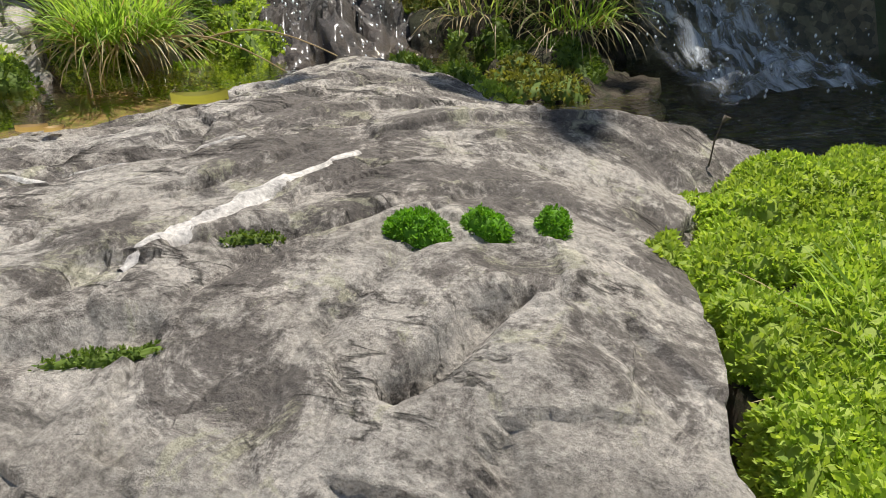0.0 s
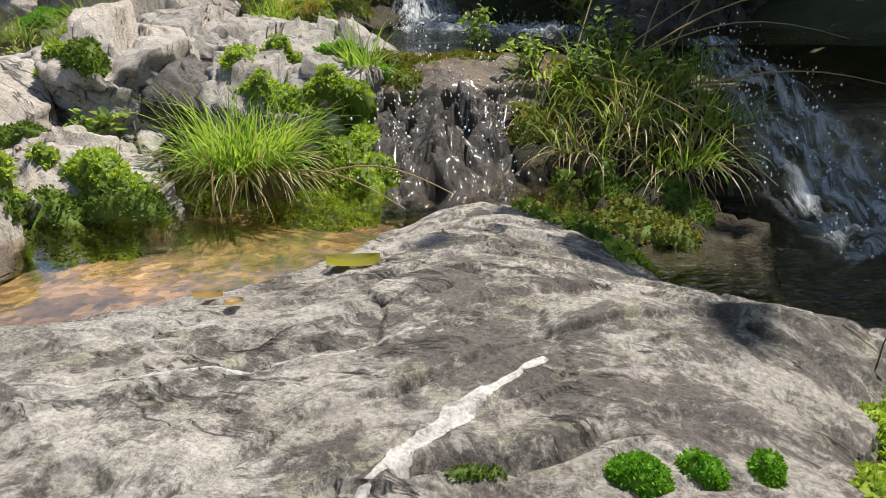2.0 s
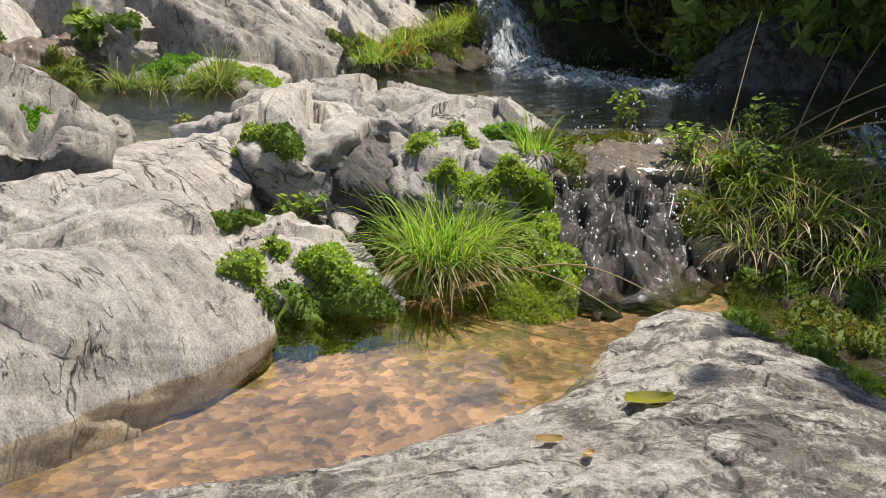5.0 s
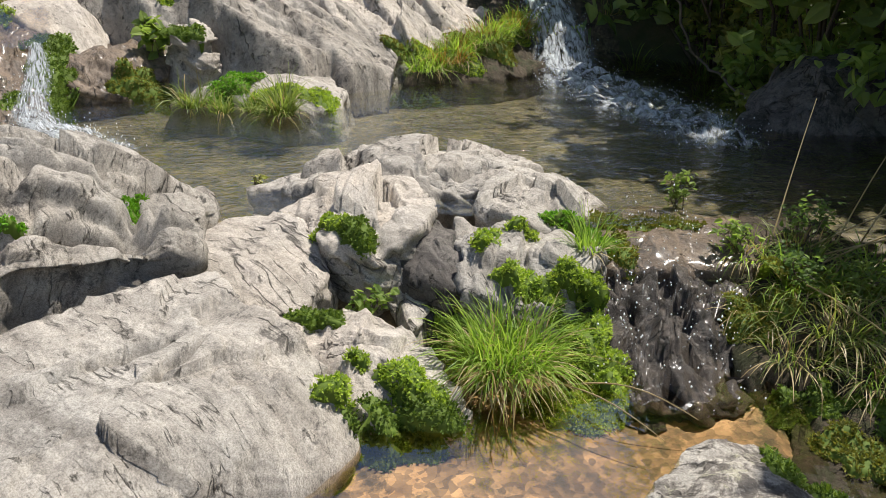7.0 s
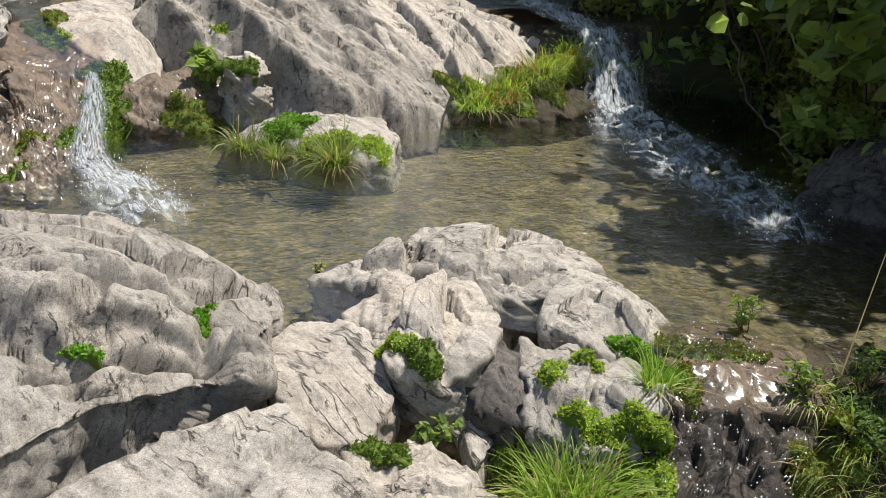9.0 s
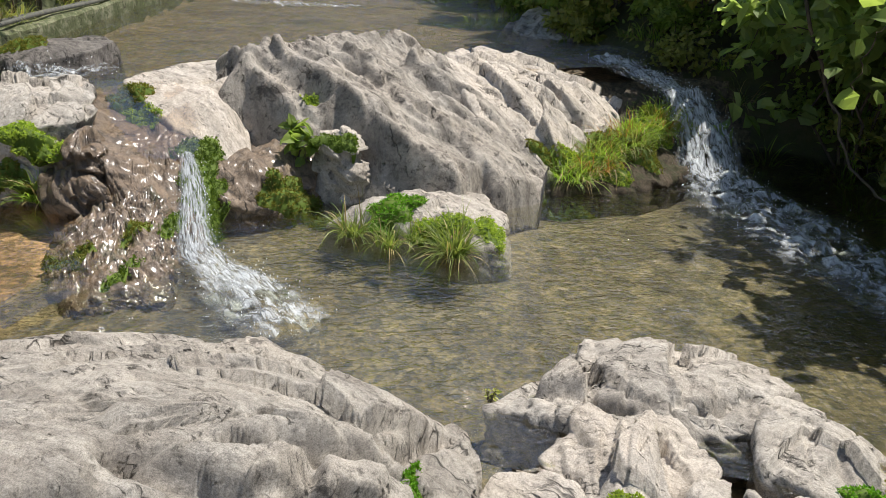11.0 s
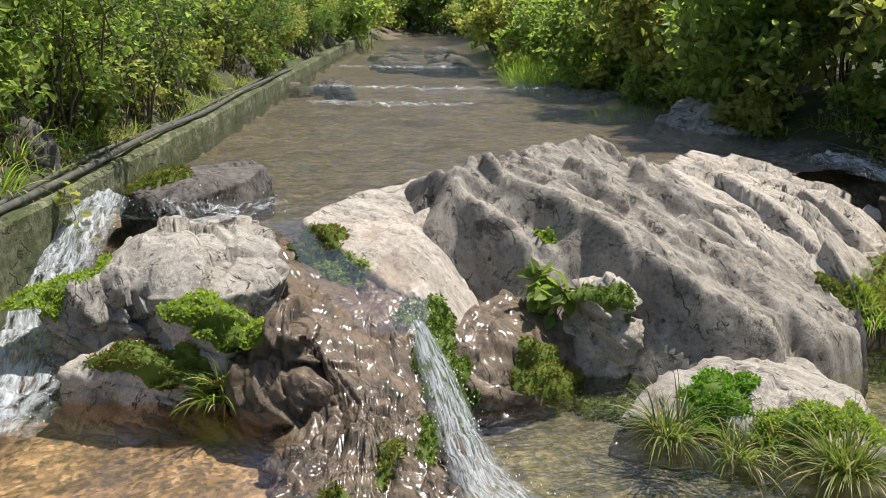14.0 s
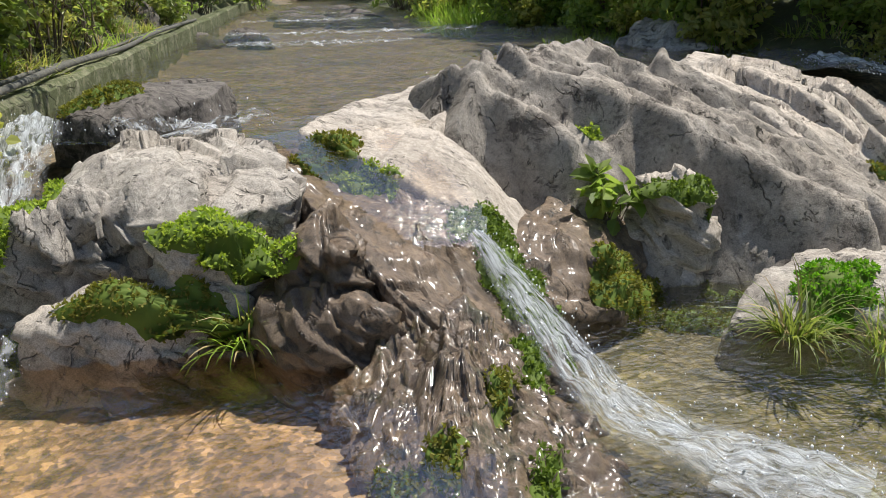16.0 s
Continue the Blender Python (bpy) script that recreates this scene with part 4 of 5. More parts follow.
fall("chute_foam", "white foam under the narrow chute", [(-3.5, 3.45, 0.91), (-3.2, 3.25, 0.905), (-2.9, 3.05, 0.903)], [0.35, 0.5, 0.4], 150, 7, 0.01, FOAM_THIN)
for i, (xa, xb, y) in enumerate([(-8.3, -4.4, 12.9), (-9.8, -6.2, 18.0), (-7.4, -5.2, 10.6), (-11.5, -8.2, 23.5), (-5.9, -5.2, 5.05)]):
    z = float(river_level(y))
    fall("rapid", "line of broken white ripples across the stream", [(xa, y, z), ((xa + xb) / 2, y - 0.2, z), (xb, y + 0.1, z)], [0.3, 0.5, 0.3], 60, 20 + i, 0.02, FOAM_RIPPLE)
fall("small_cascade", "thin trickle of water over black rock", [(-0.30, 2.66, 0.88), (-0.28, 2.4, 0.80), (-0.3, 2.1, 0.69), (-0.3, 1.84, 0.60)], [0.22, 0.3, 0.4, 0.42], 420, 4, 0.02, FOAM_TRICKLE, 0.004)
fall("side_cascade", "white water tumbling past the shrubby bank", [(0.55, 2.6, 0.90), (0.62, 2.2, 0.78), (0.68, 1.85, 0.58), (0.75, 1.5, 0.52)], [0.2, 0.3, 0.4, 0.45], 350, 5, 0.02, FOAM_THIN, 0.004)

# ---- plants ----
from mathutils.bvhtree import BVHTree

_v, _f, _n = [], [], 0
for sv, sf in SURFACES:
    _v.append(sv)
    _f.append(sf + _n)
    _n += len(sv)
TREE = BVHTree.FromPolygons(np.vstack(_v).tolist(), np.vstack(_f).tolist(), all_triangles=True)


def surface(x, y):
    hit, normal, _, _ = TREE.ray_cast(Vector((x, y, 8)), Vector((0, 0, -1)))
    return (hit, normal if normal.z > 0 else -normal) if hit else (Vector((x, y, 0)), Vector((0, 0, 1)))


def ribbons(root, head, length, width, bend, rs, seg=5):
    """Curved blades: roots (n,3), first directions (n,3); the tips droop by bend."""
    n = len(root)
    head = head / np.linalg.norm(head, axis=1, keepdims=True)
    side = np.cross(head, (0, 0, 1.0)) + rs.normal(0, 0.15, (n, 3))
    side /= np.linalg.norm(side, axis=1, keepdims=True) + 1e-9
    p, d = root.copy(), head.copy()
    out = []
    for k in range(seg + 1):
        f = k / seg
        w = width * (1 - f ** 1.6) * 0.5 + 0.0004
        out.append(p - side * w[:, None])
        out.append(p + side * w[:, None])
        d = d + np.array((0, 0, -1.0)) * (bend / seg * (0.4 + 1.2 * f))[:, None]
        d /= np.linalg.norm(d, axis=1, keepdims=True)
        p = p + d * (length / seg)[:, None]
    v = np.stack(out, 1).reshape(-1, 3)
    k = 2 * (seg + 1)
    q = np.array([(2 * a, 2 * a + 1, 2 * a + 3, 2 * a + 2) for a in range(seg)])
    f = (q[None] + k * np.arange(n)[:, None, None]).reshape(-1, 4)
    return v, f


def tuft(name, label, x, y, z, spread, height, blades, material, seed, lean=(0, 0), width=0.007, droop=1.0, dry=0.12, group="", category="grass"):
    rs = np.random.RandomState(seed)
    if z is None:
        z = surface(x, y)[0].z - 0.01
    h = holder(name, (x, y, z), label, category, group)
    for nm, n, mat in (("foliage", blades, material), ("dry_foliage", int(blades * dry), STRAW)):
        if n < 1:
            continue
        a = rs.uniform(0, 2 * math.pi, n)
        r = spread * np.sqrt(rs.uniform(0, 1, n))
        root = np.stack([x + r * np.cos(a), y + r * np.sin(a), np.full(n, z)], 1)
        out = np.stack([np.cos(a) * (0.12 + 0.5 * r / spread) + lean[0], np.sin(a) * (0.12 + 0.5 * r / spread) + lean[1], np.full(n, 1.0 if nm == "foliage" else 0.35)], 1)
        out += rs.normal(0, 0.34, (n, 3))
        v, f = ribbons(root, out, height * rs.uniform(0.35, 1.2, n), width * rs.uniform(0.6, 1.2, n), droop * rs.uniform(0.5, 1.5, n), rs)
        tagged(part(nm, v, f, mat, h), kind="stuff")
    return h


def sprigs(points, normals, size, rs, leaves=5, spread=0.8):
    """Tiny moss shoots: small pointed leaves round each point."""
    n = len(points)
    p = np.repeat(points, leaves, 0)
    nn = np.repeat(normals, leaves, 0)
    r = rs.normal(0, spread, (n * leaves, 3))
    d = nn + r
    d /= np.linalg.norm(d, axis=1, keepdims=True)
    s = np.cross(d, rs.normal(0, 1, (n * leaves, 3)))
    s /= np.linalg.norm(s, axis=1, keepdims=True)
    ln = (size * rs.uniform(0.6, 1.3, n * leaves))[:, None]
    base = p + nn * ln * 0.2
    v = np.stack([base, base + d * ln * 0.55 - s * ln * 0.22, base + d * ln, base + d * ln * 0.55 + s * ln * 0.22], 1).reshape(-1, 3)
    f = np.arange(4 * n * leaves).reshape(-1, 4)
    return v, f


def moss(name, label, x, y, rx, ry, turn, height, material, seed, shoot=0.012, density=1.0, group="", waver=1.0, under=None):
    """A moss patch: a lumpy mat that follows the rock, thick with small shoots."""
    rs = np.random.RandomState(seed)
    ct, st = math.cos(radians(turn)), math.sin(radians(turn))
    m = 26
    rings = 9
    pts = [(0.0, 0.0)]
    for k in range(1, rings + 1):
        for i in range(m):
            pts.append((k / rings, 2 * math.pi * i / m))
    v = []
    wob = rs.uniform(0, 9)
    mid, up = surface(x, y)
    up = (up + Vector((0, 0, 0.5))).normalized()
    east = Vector((1, 0, 0)) - up * up.x
    east.normalize()
    north = up.cross(east)
    for u, a in pts:
        w = u * (1 + waver * (0.28 * math.sin(2 * a + wob) + 0.18 * math.sin(5 * a + 2 * wob)))
        ex, ey = rx * w * math.cos(a), ry * w * math.sin(a)
        q = mid + east * (ex * ct - ey * st) + north * (ex * st + ey * ct)
        hit, nor, _, _ = TREE.ray_cast(q + up * 0.12, -up, 0.24)
        if hit is None:
            hit = q - up * 0.03 * u
        v.append(hit + up * (height * (1 - u ** 2.5) - 0.004 * (u > 0.95)))
    v = np.array(v)
    v[:, 2] += height * 0.7 * fbm(v, 0.35 / max(0.02, height), 3, seed) * (np.array([q[0] for q in pts]) < 0.97)
    f = [(0, 1 + i, 1 + (i + 1) % m) for i in range(m)]
    i = np.arange(m)
    j = (i + 1) % m
    quads = np.vstack([np.stack([1 + k * m + i, 1 + (k + 1) * m + i, 1 + (k + 1) * m + j, 1 + k * m + j], 1) for k in range(rings - 1)])
    f = np.vstack([np.array(f), quads[:, [0, 1, 2]], quads[:, [0, 2, 3]]])
    h = holder(name, (x, y, v[:, 2].min()), label, "moss", group)
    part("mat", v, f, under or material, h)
    tri = v[f]
    nor = np.cross(tri[:, 1] - tri[:, 0], tri[:, 2] - tri[:, 0])
    area = np.linalg.norm(nor, axis=1) / 2
    nor = nor / (2 * area[:, None] + 1e-12)
    nor[nor[:, 2] < 0] *= -1
    n = int(min(9000, area.sum() / (shoot * shoot) * 0.9 * density))
    pick = rs.choice(len(f), n, p=area / area.sum())
    b = rs.dirichlet((1, 1, 1), n)
    sv, sf = sprigs((tri[pick] * b[:, :, None]).sum(1), nor[pick], shoot, rs)
    tagged(part("shoot_cover", sv, sf, material, h, smooth=False), kind="stuff")
    return h


def leaves(points, size, rs, up=0.5, fold=0.25, long=1.0):
    n = len(points)
    nor = rs.normal(0, 1, (n, 3)) + np.array((0, 0, up * 2))
    nor /= np.linalg.norm(nor, axis=1, keepdims=True)
    d = np.cross(nor, rs.normal(0, 1, (n, 3)))
    d /= np.linalg.norm(d, axis=1, keepdims=True)
    s = np.cross(nor, d)
    ln = (size * rs.uniform(0.55, 1.3, n))[:, None]
    w = ln * 0.32 / long
    b = points
    v = np.stack([b, b + d * ln * 0.3 - s * w + nor * ln * fold * 0.4, b + d * ln * 0.7 - s * w * 0.75 + nor * ln * fold * 0.3, b + d * ln - nor * ln * 0.1,
                  b + d * ln * 0.7 + s * w * 0.75 + nor * ln * fold * 0.3, b + d * ln * 0.3 + s * w + nor * ln * fold * 0.4], 1).reshape(-1, 3)
    f = (np.array([(0, 1, 2, 3), (0, 3, 4, 5)])[None] + 6 * np.arange(n)[:, None, None]).reshape(-1, 4)
    return v, f


def tube(path, radii, sides=6):
    path, radii = np.array(path, float), np.array(radii, float)
    t = np.gradient(path, axis=0)
    t /= np.linalg.norm(t, axis=1, keepdims=True) + 1e-9
    a = np.cross(t, (0.31, 0.17, 0.93))
    a /= np.linalg.norm(a, axis=1, keepdims=True) + 1e-9
    b = np.cross(t, a)
    k = 2 * math.pi * np.arange(sides) / sides
    v = path[:, None] + radii[:, None, None] * (a[:, None] * np.cos(k)[None, :, None] + b[:, None] * np.sin(k)[None, :, None])
    n = len(path)
    i = np.arange(sides)
    j = (i + 1) % sides
    f = np.vstack([np.stack([q * sides + i, q * sides + j, (q + 1) * sides + j, (q + 1) * sides + i], 1) for q in range(n - 1)])
    return v.reshape(-1, 3), f


def joined(pieces):
    v, f, n = [], [], 0
    for a, b in pieces:
        v.append(a)
        f.append(np.asarray(b) + n)
        n += len(a)
    return np.vstack(v), np.vstack(f)


def bush(name, label, x, y, z, reach, height, count, size, material, seed, stems=9, lean=(0, 0), group="", category="bush", up=0.4, long=1.0, thick=0.012):
    """A shrub: stems that fork, with leaves in clumps round the twigs."""
    rs = np.random.RandomState(seed)
    if z is None:
        z = float(ground_z(np.array([x]), np.array([y]))[0]) - 0.05
    h = holder(name, (x, y, z), label, category, group)
    twig, wood = [], []
    for _ in range(stems):
        a = rs.uniform(0, 2 * math.pi)
        r = reach * math.sqrt(rs.uniform(0.05, 1))
        tip = np.array([x + lean[0] + r * math.cos(a), y + lean[1] + r * math.sin(a), z + height * rs.uniform(0.55, 1.05) * (1 - 0.35 * (r / reach) ** 2)])
        root = np.array([x + 0.15 * r * math.cos(a), y + 0.15 * r * math.sin(a), z])
        s = np.linspace(0, 1, 7)[:, None]
        path = root + (tip - root) * s + rs.normal(0, 0.05 * height, (7, 3)) * np.sin(math.pi * s)
        path[:, 2] += 0.12 * height * np.sin(math.pi * s[:, 0])
        main = tube(path, np.linspace(thick, thick * 0.25, 7), 5)
        if thick > 0.02:
            part("limb", *main, BARK, h)
        else:
            wood.append(main)
        for _ in range(7):
            q = path[rs.randint(2, 7)]
            e = q + rs.normal(0, 1, 3) * np.array((0.3, 0.3, 0.22)) * reach * 0.75
            tw = q + (e - q) * np.linspace(0, 1, 4)[:, None]
            wood.append(tube(tw, np.linspace(thick * 0.4, thick * 0.15, 4), 4))
            twig.append(np.stack([q, e]))
    tagged(part("brushwood", *joined(wood), BARK, h), kind="stuff")
    twig = np.array(twig)
    k = rs.randint(0, len(twig), count)
    f = rs.uniform(0.15, 1.1, count)[:, None]
    pts = twig[k, 0] + (twig[k, 1] - twig[k, 0]) * f + rs.normal(0, 0.07 * reach, (count, 3))
    pts = pts[pts[:, 2] > z]
    tagged(part("foliage", *leaves(pts, size, rs, up, long=long), material, h, smooth=False), kind="stuff")
    return h


# ---- concrete wall and pipe ----
ys = np.concatenate([np.arange(2.0, 16, 0.12), np.arange(16, 40, 0.5)])
wx = wall_x(ys)
wz = 1.72 + 0.036 * (ys - 6.08)
prof = []
for off, dz in ((0.0, -1.3), (0.0, -0.03), (-0.03, 0.0), (-0.22, 0.0), (-0.25, -0.03), (-0.25, -1.3)):
    prof.append(np.stack([wx + off, ys, wz + dz], 1))
v = np.stack(prof, 1)
m = len(prof)
v = v.reshape(-1, 3)
v += 0.03 * np.stack([fbm(v, 4, 4, 3), fbm(v, 4, 4, 4) * 0, fbm(v, 4, 4, 5)], 1)
i = (np.arange(m - 1)[None, :] + m * np.arange(len(ys) - 1)[:, None]).ravel()
thing("wall_stream", v, np.stack([i, i + m, i + m + 1, i + 1], 1), CONCRETE, "low mossy concrete wall along the stream", "wall", kind="structure", smooth=False, base=(0, 0, 0))
yp = np.arange(2.0, 14, 0.3)
for off, rad, lift, nm in ((-0.08, 0.022, 0.04, "black weathered water pipe lying on the wall"), (-0.19, 0.015, 0.035, "thin grey water pipe lying on the wall")):
    path = np.stack([wall_x(yp) + off + 0.02 * np.sin(yp * 2.1 + off * 40), yp, 1.72 + 0.036 * (yp - 6.08) + lift + 0.012 * np.sin(yp * 1.3)], 1)
    thing("water_pipe", *tube(path, np.full(len(path), rad), 10), PIPE, nm, "pipe", "pipes on the wall")

# ---- banks ----
rs = random.Random(11)
for i in range(34):
    y = 5.0 + i * 0.42
    x = float(wall_x(y)) - 0.3 - rs.uniform(0.0, 1.2)
    bush("thin_shrub", "thin upright shrub with dark stems and sparse leaves", x, y, None, rs.uniform(0.25, 0.5), rs.uniform(1.0, 1.9), 420, 0.05, (LEAF_YELLOW, LEAF, SEDGE)[i % 3], 700 + i, stems=9, group="thin shrubs on the steep bank", thick=0.009)
for i in range(26):
    y = 3.5 + i * 0.85
    d = rs.uniform(0.3, 1.0) if i % 2 else rs.uniform(1.4, 2.8)
    x = float(wall_x(y)) - 0.25 - d
    bush("bank_bush", "yellow-green leafy bush on the steep bank", x, y, None, rs.uniform(0.7, 1.1), rs.uniform(0.9, 1.7), 2600, 0.06, (LEAF, LEAF_YELLOW, LEAF_DARK)[i % 3], 200 + i, group="bushes on the steep bank", lean=(0.2, 0))
for i in range(16):
    y = 24 + i * 3.0
    x = float(wall_x(y)) + rs.uniform(-3, 0.5)
    bush("bank_bush", "sunlit leafy bush beside the far stream", x, y, None, rs.uniform(1.6, 2.4), rs.uniform(2.0, 4.0), 2500, 0.2, LEAF_YELLOW if i % 2 else LEAF, 240 + i, group="bushes on the steep bank")
for i in range(18):
    y = 8.6 + i * 1.15
    x = float(right_x(y)) + (rs.uniform(0.5, 0.9) if i % 2 else rs.uniform(1.3, 2.2))
    bush("stream_bush", "green leafy bush over the stream's edge", x, y, None, rs.uniform(1.0, 1.5), rs.uniform(1.8, 3.0), 3600, 0.11, LEAF if i % 3 else LEAF_YELLOW, 270 + i, group="bushes on the shaded bank", lean=(-0.3, 0))
for i in range(10):
    y = 30 + i * 5.0
    x = float(right_x(y)) + rs.uniform(1.5, 4)
    bush("stream_bush", "green leafy bush over the stream's edge", x, y, None, 3.0, 5.0, 2500, 0.3, LEAF_DARK if i % 2 else LEAF, 290 + i, group="bushes on the shaded bank")
# the first two trees are added out of view to shade the right pool
TREES = [(2.2, 2.3, 3.6), (2.5, 3.3, 3.4), (2.0, 4.6, 3.6), (1.9, 6.0, 3.6), (3.6, 2.2, 3.0), (2.0, 12.5, 5.0), (-0.8, 14.5, 4.5)]
for i, (x, y, hgt) in enumerate(TREES):
    bush("overhanging_tree", "dark leafy tree by the pool it shades, some added out of view", x, y, None, 1.35, hgt, 3600, 0.17, LEAF_DARK if i % 4 == 1 else LEAF, 310 + i, stems=13, lean=(-0.45 if y > 4 else 0.0, -0.1), group="trees on the shaded bank", category="tree", thick=0.035)
for i, (x, y, hgt) in enumerate([(-1.2, 9.6, 2.2), (-0.7, 8.8, 2.4), (-0.1, 8.3, 2.4), (-1.8, 11.0, 2.6), (-2.4, 12.6, 2.8), (0.5, 7.9, 2.2), (-2.9, 14.2, 3.0)]):
    bush("sunlit_bush", "bright broad-leaved bush over the stream bank", x, y, None, 0.9, hgt, 2600, 0.13, LEAF if i % 2 else LEAF_YELLOW, 330 + i, stems=11, lean=(-0.2, -0.1), group="sunlit bushes on the shaded bank", thick=0.015)
for i, (x, y, hgt) in enumerate([(0.55, 7.3, 2.7), (0.9, 6.5, 2.9), (0.1, 8.2, 2.6), (1.2, 7.8, 3.4), (-0.5, 9.2, 2.5), (0.4, 9.0, 3.2), (1.05, 5.7, 2.7), (1.2, 5.0, 2.7)]):
    bush("broad_leaved_bush", "bush with broad glossy green leaves over the stream", x, y, None, 0.8, hgt, 1500, 0.2, LEAF_GLOSSY, 360 + i, stems=11, lean=(-0.35, -0.25), group="broad-leaved bushes over the stream", thick=0.015)
for i, (x, y) in enumerate([(-17, 57), (-14, 52), (-20, 61), (-23, 56)]):
    bush("far_bush", "dark green bush where the stream bends away", x, y, None, 3.0, 5.5, 2500, 0.35, LEAF_DARK if i % 2 else LEAF, 336 + i, group="bushes at the bend", thick=0.06)
for i in range(16):
    a = i / 15
    bush("far_tree", "distant dark green tree closing the valley", -40 + 55 * a, 66 + 5 * math.sin(i * 2.3), None, 5.5, 11 + 4 * math.sin(i * 1.7), 3500, 0.6, LEAF_DARK if i % 2 else LEAF, 340 + i, stems=14, group="trees closing the valley", category="tree", thick=0.15)

for i in range(66):
    y = 2.8 + i * 0.18
    x = float(wall_x(y)) - 0.25 - rs.uniform(0.05, 1.5)
    bush("bank_herb", "low leafy herb crowding the wall's edge", x, y, None, rs.uniform(0.3, 0.5), rs.uniform(0.35, 0.8), 500, rs.uniform(0.05, 0.09), (LEAF_YELLOW, LEAF, LEAF_YELLOW, SEDGE)[i % 4], 500 + i, stems=7, group="herbs on the bank", category="herb", thick=0.005)
for i in range(26):
    y = 3.6 + i * 0.4
    x = float(wall_x(y)) - 0.25 - rs.uniform(0.1, 1.3)
    z = float(ground_z(np.array([x]), np.array([y]))[0])
    rock("bank_stone", "grey stone half buried in the leafy bank", ring(x, y, z + 0.05, 0.2, 0.16, rs.uniform(0, 90), 7, i), (x, y, z + 0.25), z - 0.2, ROCK_SHADE, group="stones in the bank", category="stone", seed=150 + i, step=0.05, dome=2.0)

for i in range(40):
    y = 4.6 + i * 0.35
    x = float(right_x(y)) + rs.uniform(0.05, 1.1)
    bush("bank_herb", "low leafy herb on the shaded bank", x, y, None, rs.uniform(0.35, 0.55), rs.uniform(0.4, 0.9), 520, rs.uniform(0.06, 0.11), (LEAF, LEAF_YELLOW, LEAF)[i % 3], 600 + i, stems=7, group="herbs on the shaded bank", category="herb", thick=0.005)

# ---- grass ----
for i in range(80):
    y = 3.4 + i * 0.125
    x = float(wall_x(y)) - 0.27 - rs.uniform(0.0, 0.7)
    tuft("grass_clump", "loose green and dry grass on the steep bank", x, y, None, 0.14, rs.uniform(0.16, 0.34), 60, (SEDGE, GRASS, LEAF_YELLOW)[i % 3], 900 + i, (0.15, -0.1), 0.011, 1.5, 0.35, "grass on the steep bank")
for i in range(26):
    y = 5.0 + i * 0.28
    x = float(right_x(y)) + rs.uniform(0.0, 0.7)
    tuft("grass_clump", "loose green and dry grass on the shaded bank", x, y, None, 0.14, rs.uniform(0.16, 0.3), 60, (SEDGE, GRASS)[i % 2], 1000 + i, (-0.15, -0.1), 0.011, 1.5, 0.4, "grass on the shaded bank")
tuft("grass_clump", "lush bright green grass clump with straw at its foot", -0.80, 1.86, 0.66, 0.13, 0.225, 620, GRASS, 1, (0.10, -0.14), 0.0048, 1.4, 0.35)
tuft("grass_clump", "small upright grass clump on the island", -0.56, 2.30, None, 0.05, 0.16, 90, GRASS, 2, (0, 0), 0.005, 0.7)
for i, (x, y, hh, n) in enumerate([(0.22, 2.12, 0.2, 150), (0.34, 2.04, 0.2, 170), (0.10, 2.05, 0.16, 110), (0.44, 2.2, 0.2, 140), (0.02, 2.25, 0.16, 110), (0.14, 2.3, 0.17, 120), (0.3, 2.3, 0.18, 130), (0.0, 2.5, 0.12, 80), (0.2, 2.55, 0.15, 100), (0.4, 2.45, 0.16, 110)]):
    tuft("grass_clump", "drooping grass clump on the dark bank", x, y, None, 0.10, hh, n, (SEDGE, GRASS)[i % 2], 10 + i, (0.05, -0.25), 0.004, 1.6, 0.6, "grass on the dark bank")
for i, (x, y, hh, n) in enumerate([(-3.05, 4.22, 0.26, 150), (-2.79, 4.10, 0.2, 90), (-2.40, 4.10, 0.30, 230), (-2.66, 4.26, 0.18, 60)]):
    tuft("sedge_tuft", "arching sedge tuft at the pool stone", x, y, 0.92, 0.07, hh, n, SEDGE, 20 + i, (0, -0.1), 0.009, 1.7, 0.15, "sedge round the pool stone")
tuft("sedge_tuft", "bright sedge tuft on the mossy mound", -4.98, 3.93, None, 0.05, 0.24, 110, GRASS, 30, (0, -0.1), 0.009, 1.6, 0.2)
tuft("grass_clump", "thin fresh grass in the moss carpet", 0.34, 0.46, None, 0.05, 0.10, 110, GRASS, 31, (0, 0), 0.003, 0.7, 0.1)
for i in range(20):
    tuft("grass_clump", "long grass fringe beside the waterfall", -1.85 + 0.045 * i + 0.07 * math.sin(i * 5), 5.65 + 0.07 * i + 0.08 * math.sin(i * 2), None, 0.12, 0.24, 90, (GRASS, SEDGE, RUST)[(0, 1, 0, 2)[i % 4]], 40 + i, (0.1, -0.3), 0.008, 1.6, 0.2, "grass beside the waterfall")
for i in range(22):
    x, y = -5.2 + 1.1 * rs.random(), 14.2 + 4.5 * rs.random()
    tuft("grass_clump", "tall bright grass on the stream islet", x - 0.2 * (y - 14), y, None, 0.25, 0.6, 110, GRASS, 70 + i, (0, 0), 0.02, 0.8, 0.1, "grass on the stream islet")
for i in range(7):
    tuft("grass_clump", "short bright grass at the stream's edge", -3.6 + 0.12 * i, 10.9 + 0.2 * math.sin(3 * i), None, 0.12, 0.26, 80, GRASS, 95 + i, (0, 0), 0.01, 0.8, 0.1, "grass at the stream's edge")

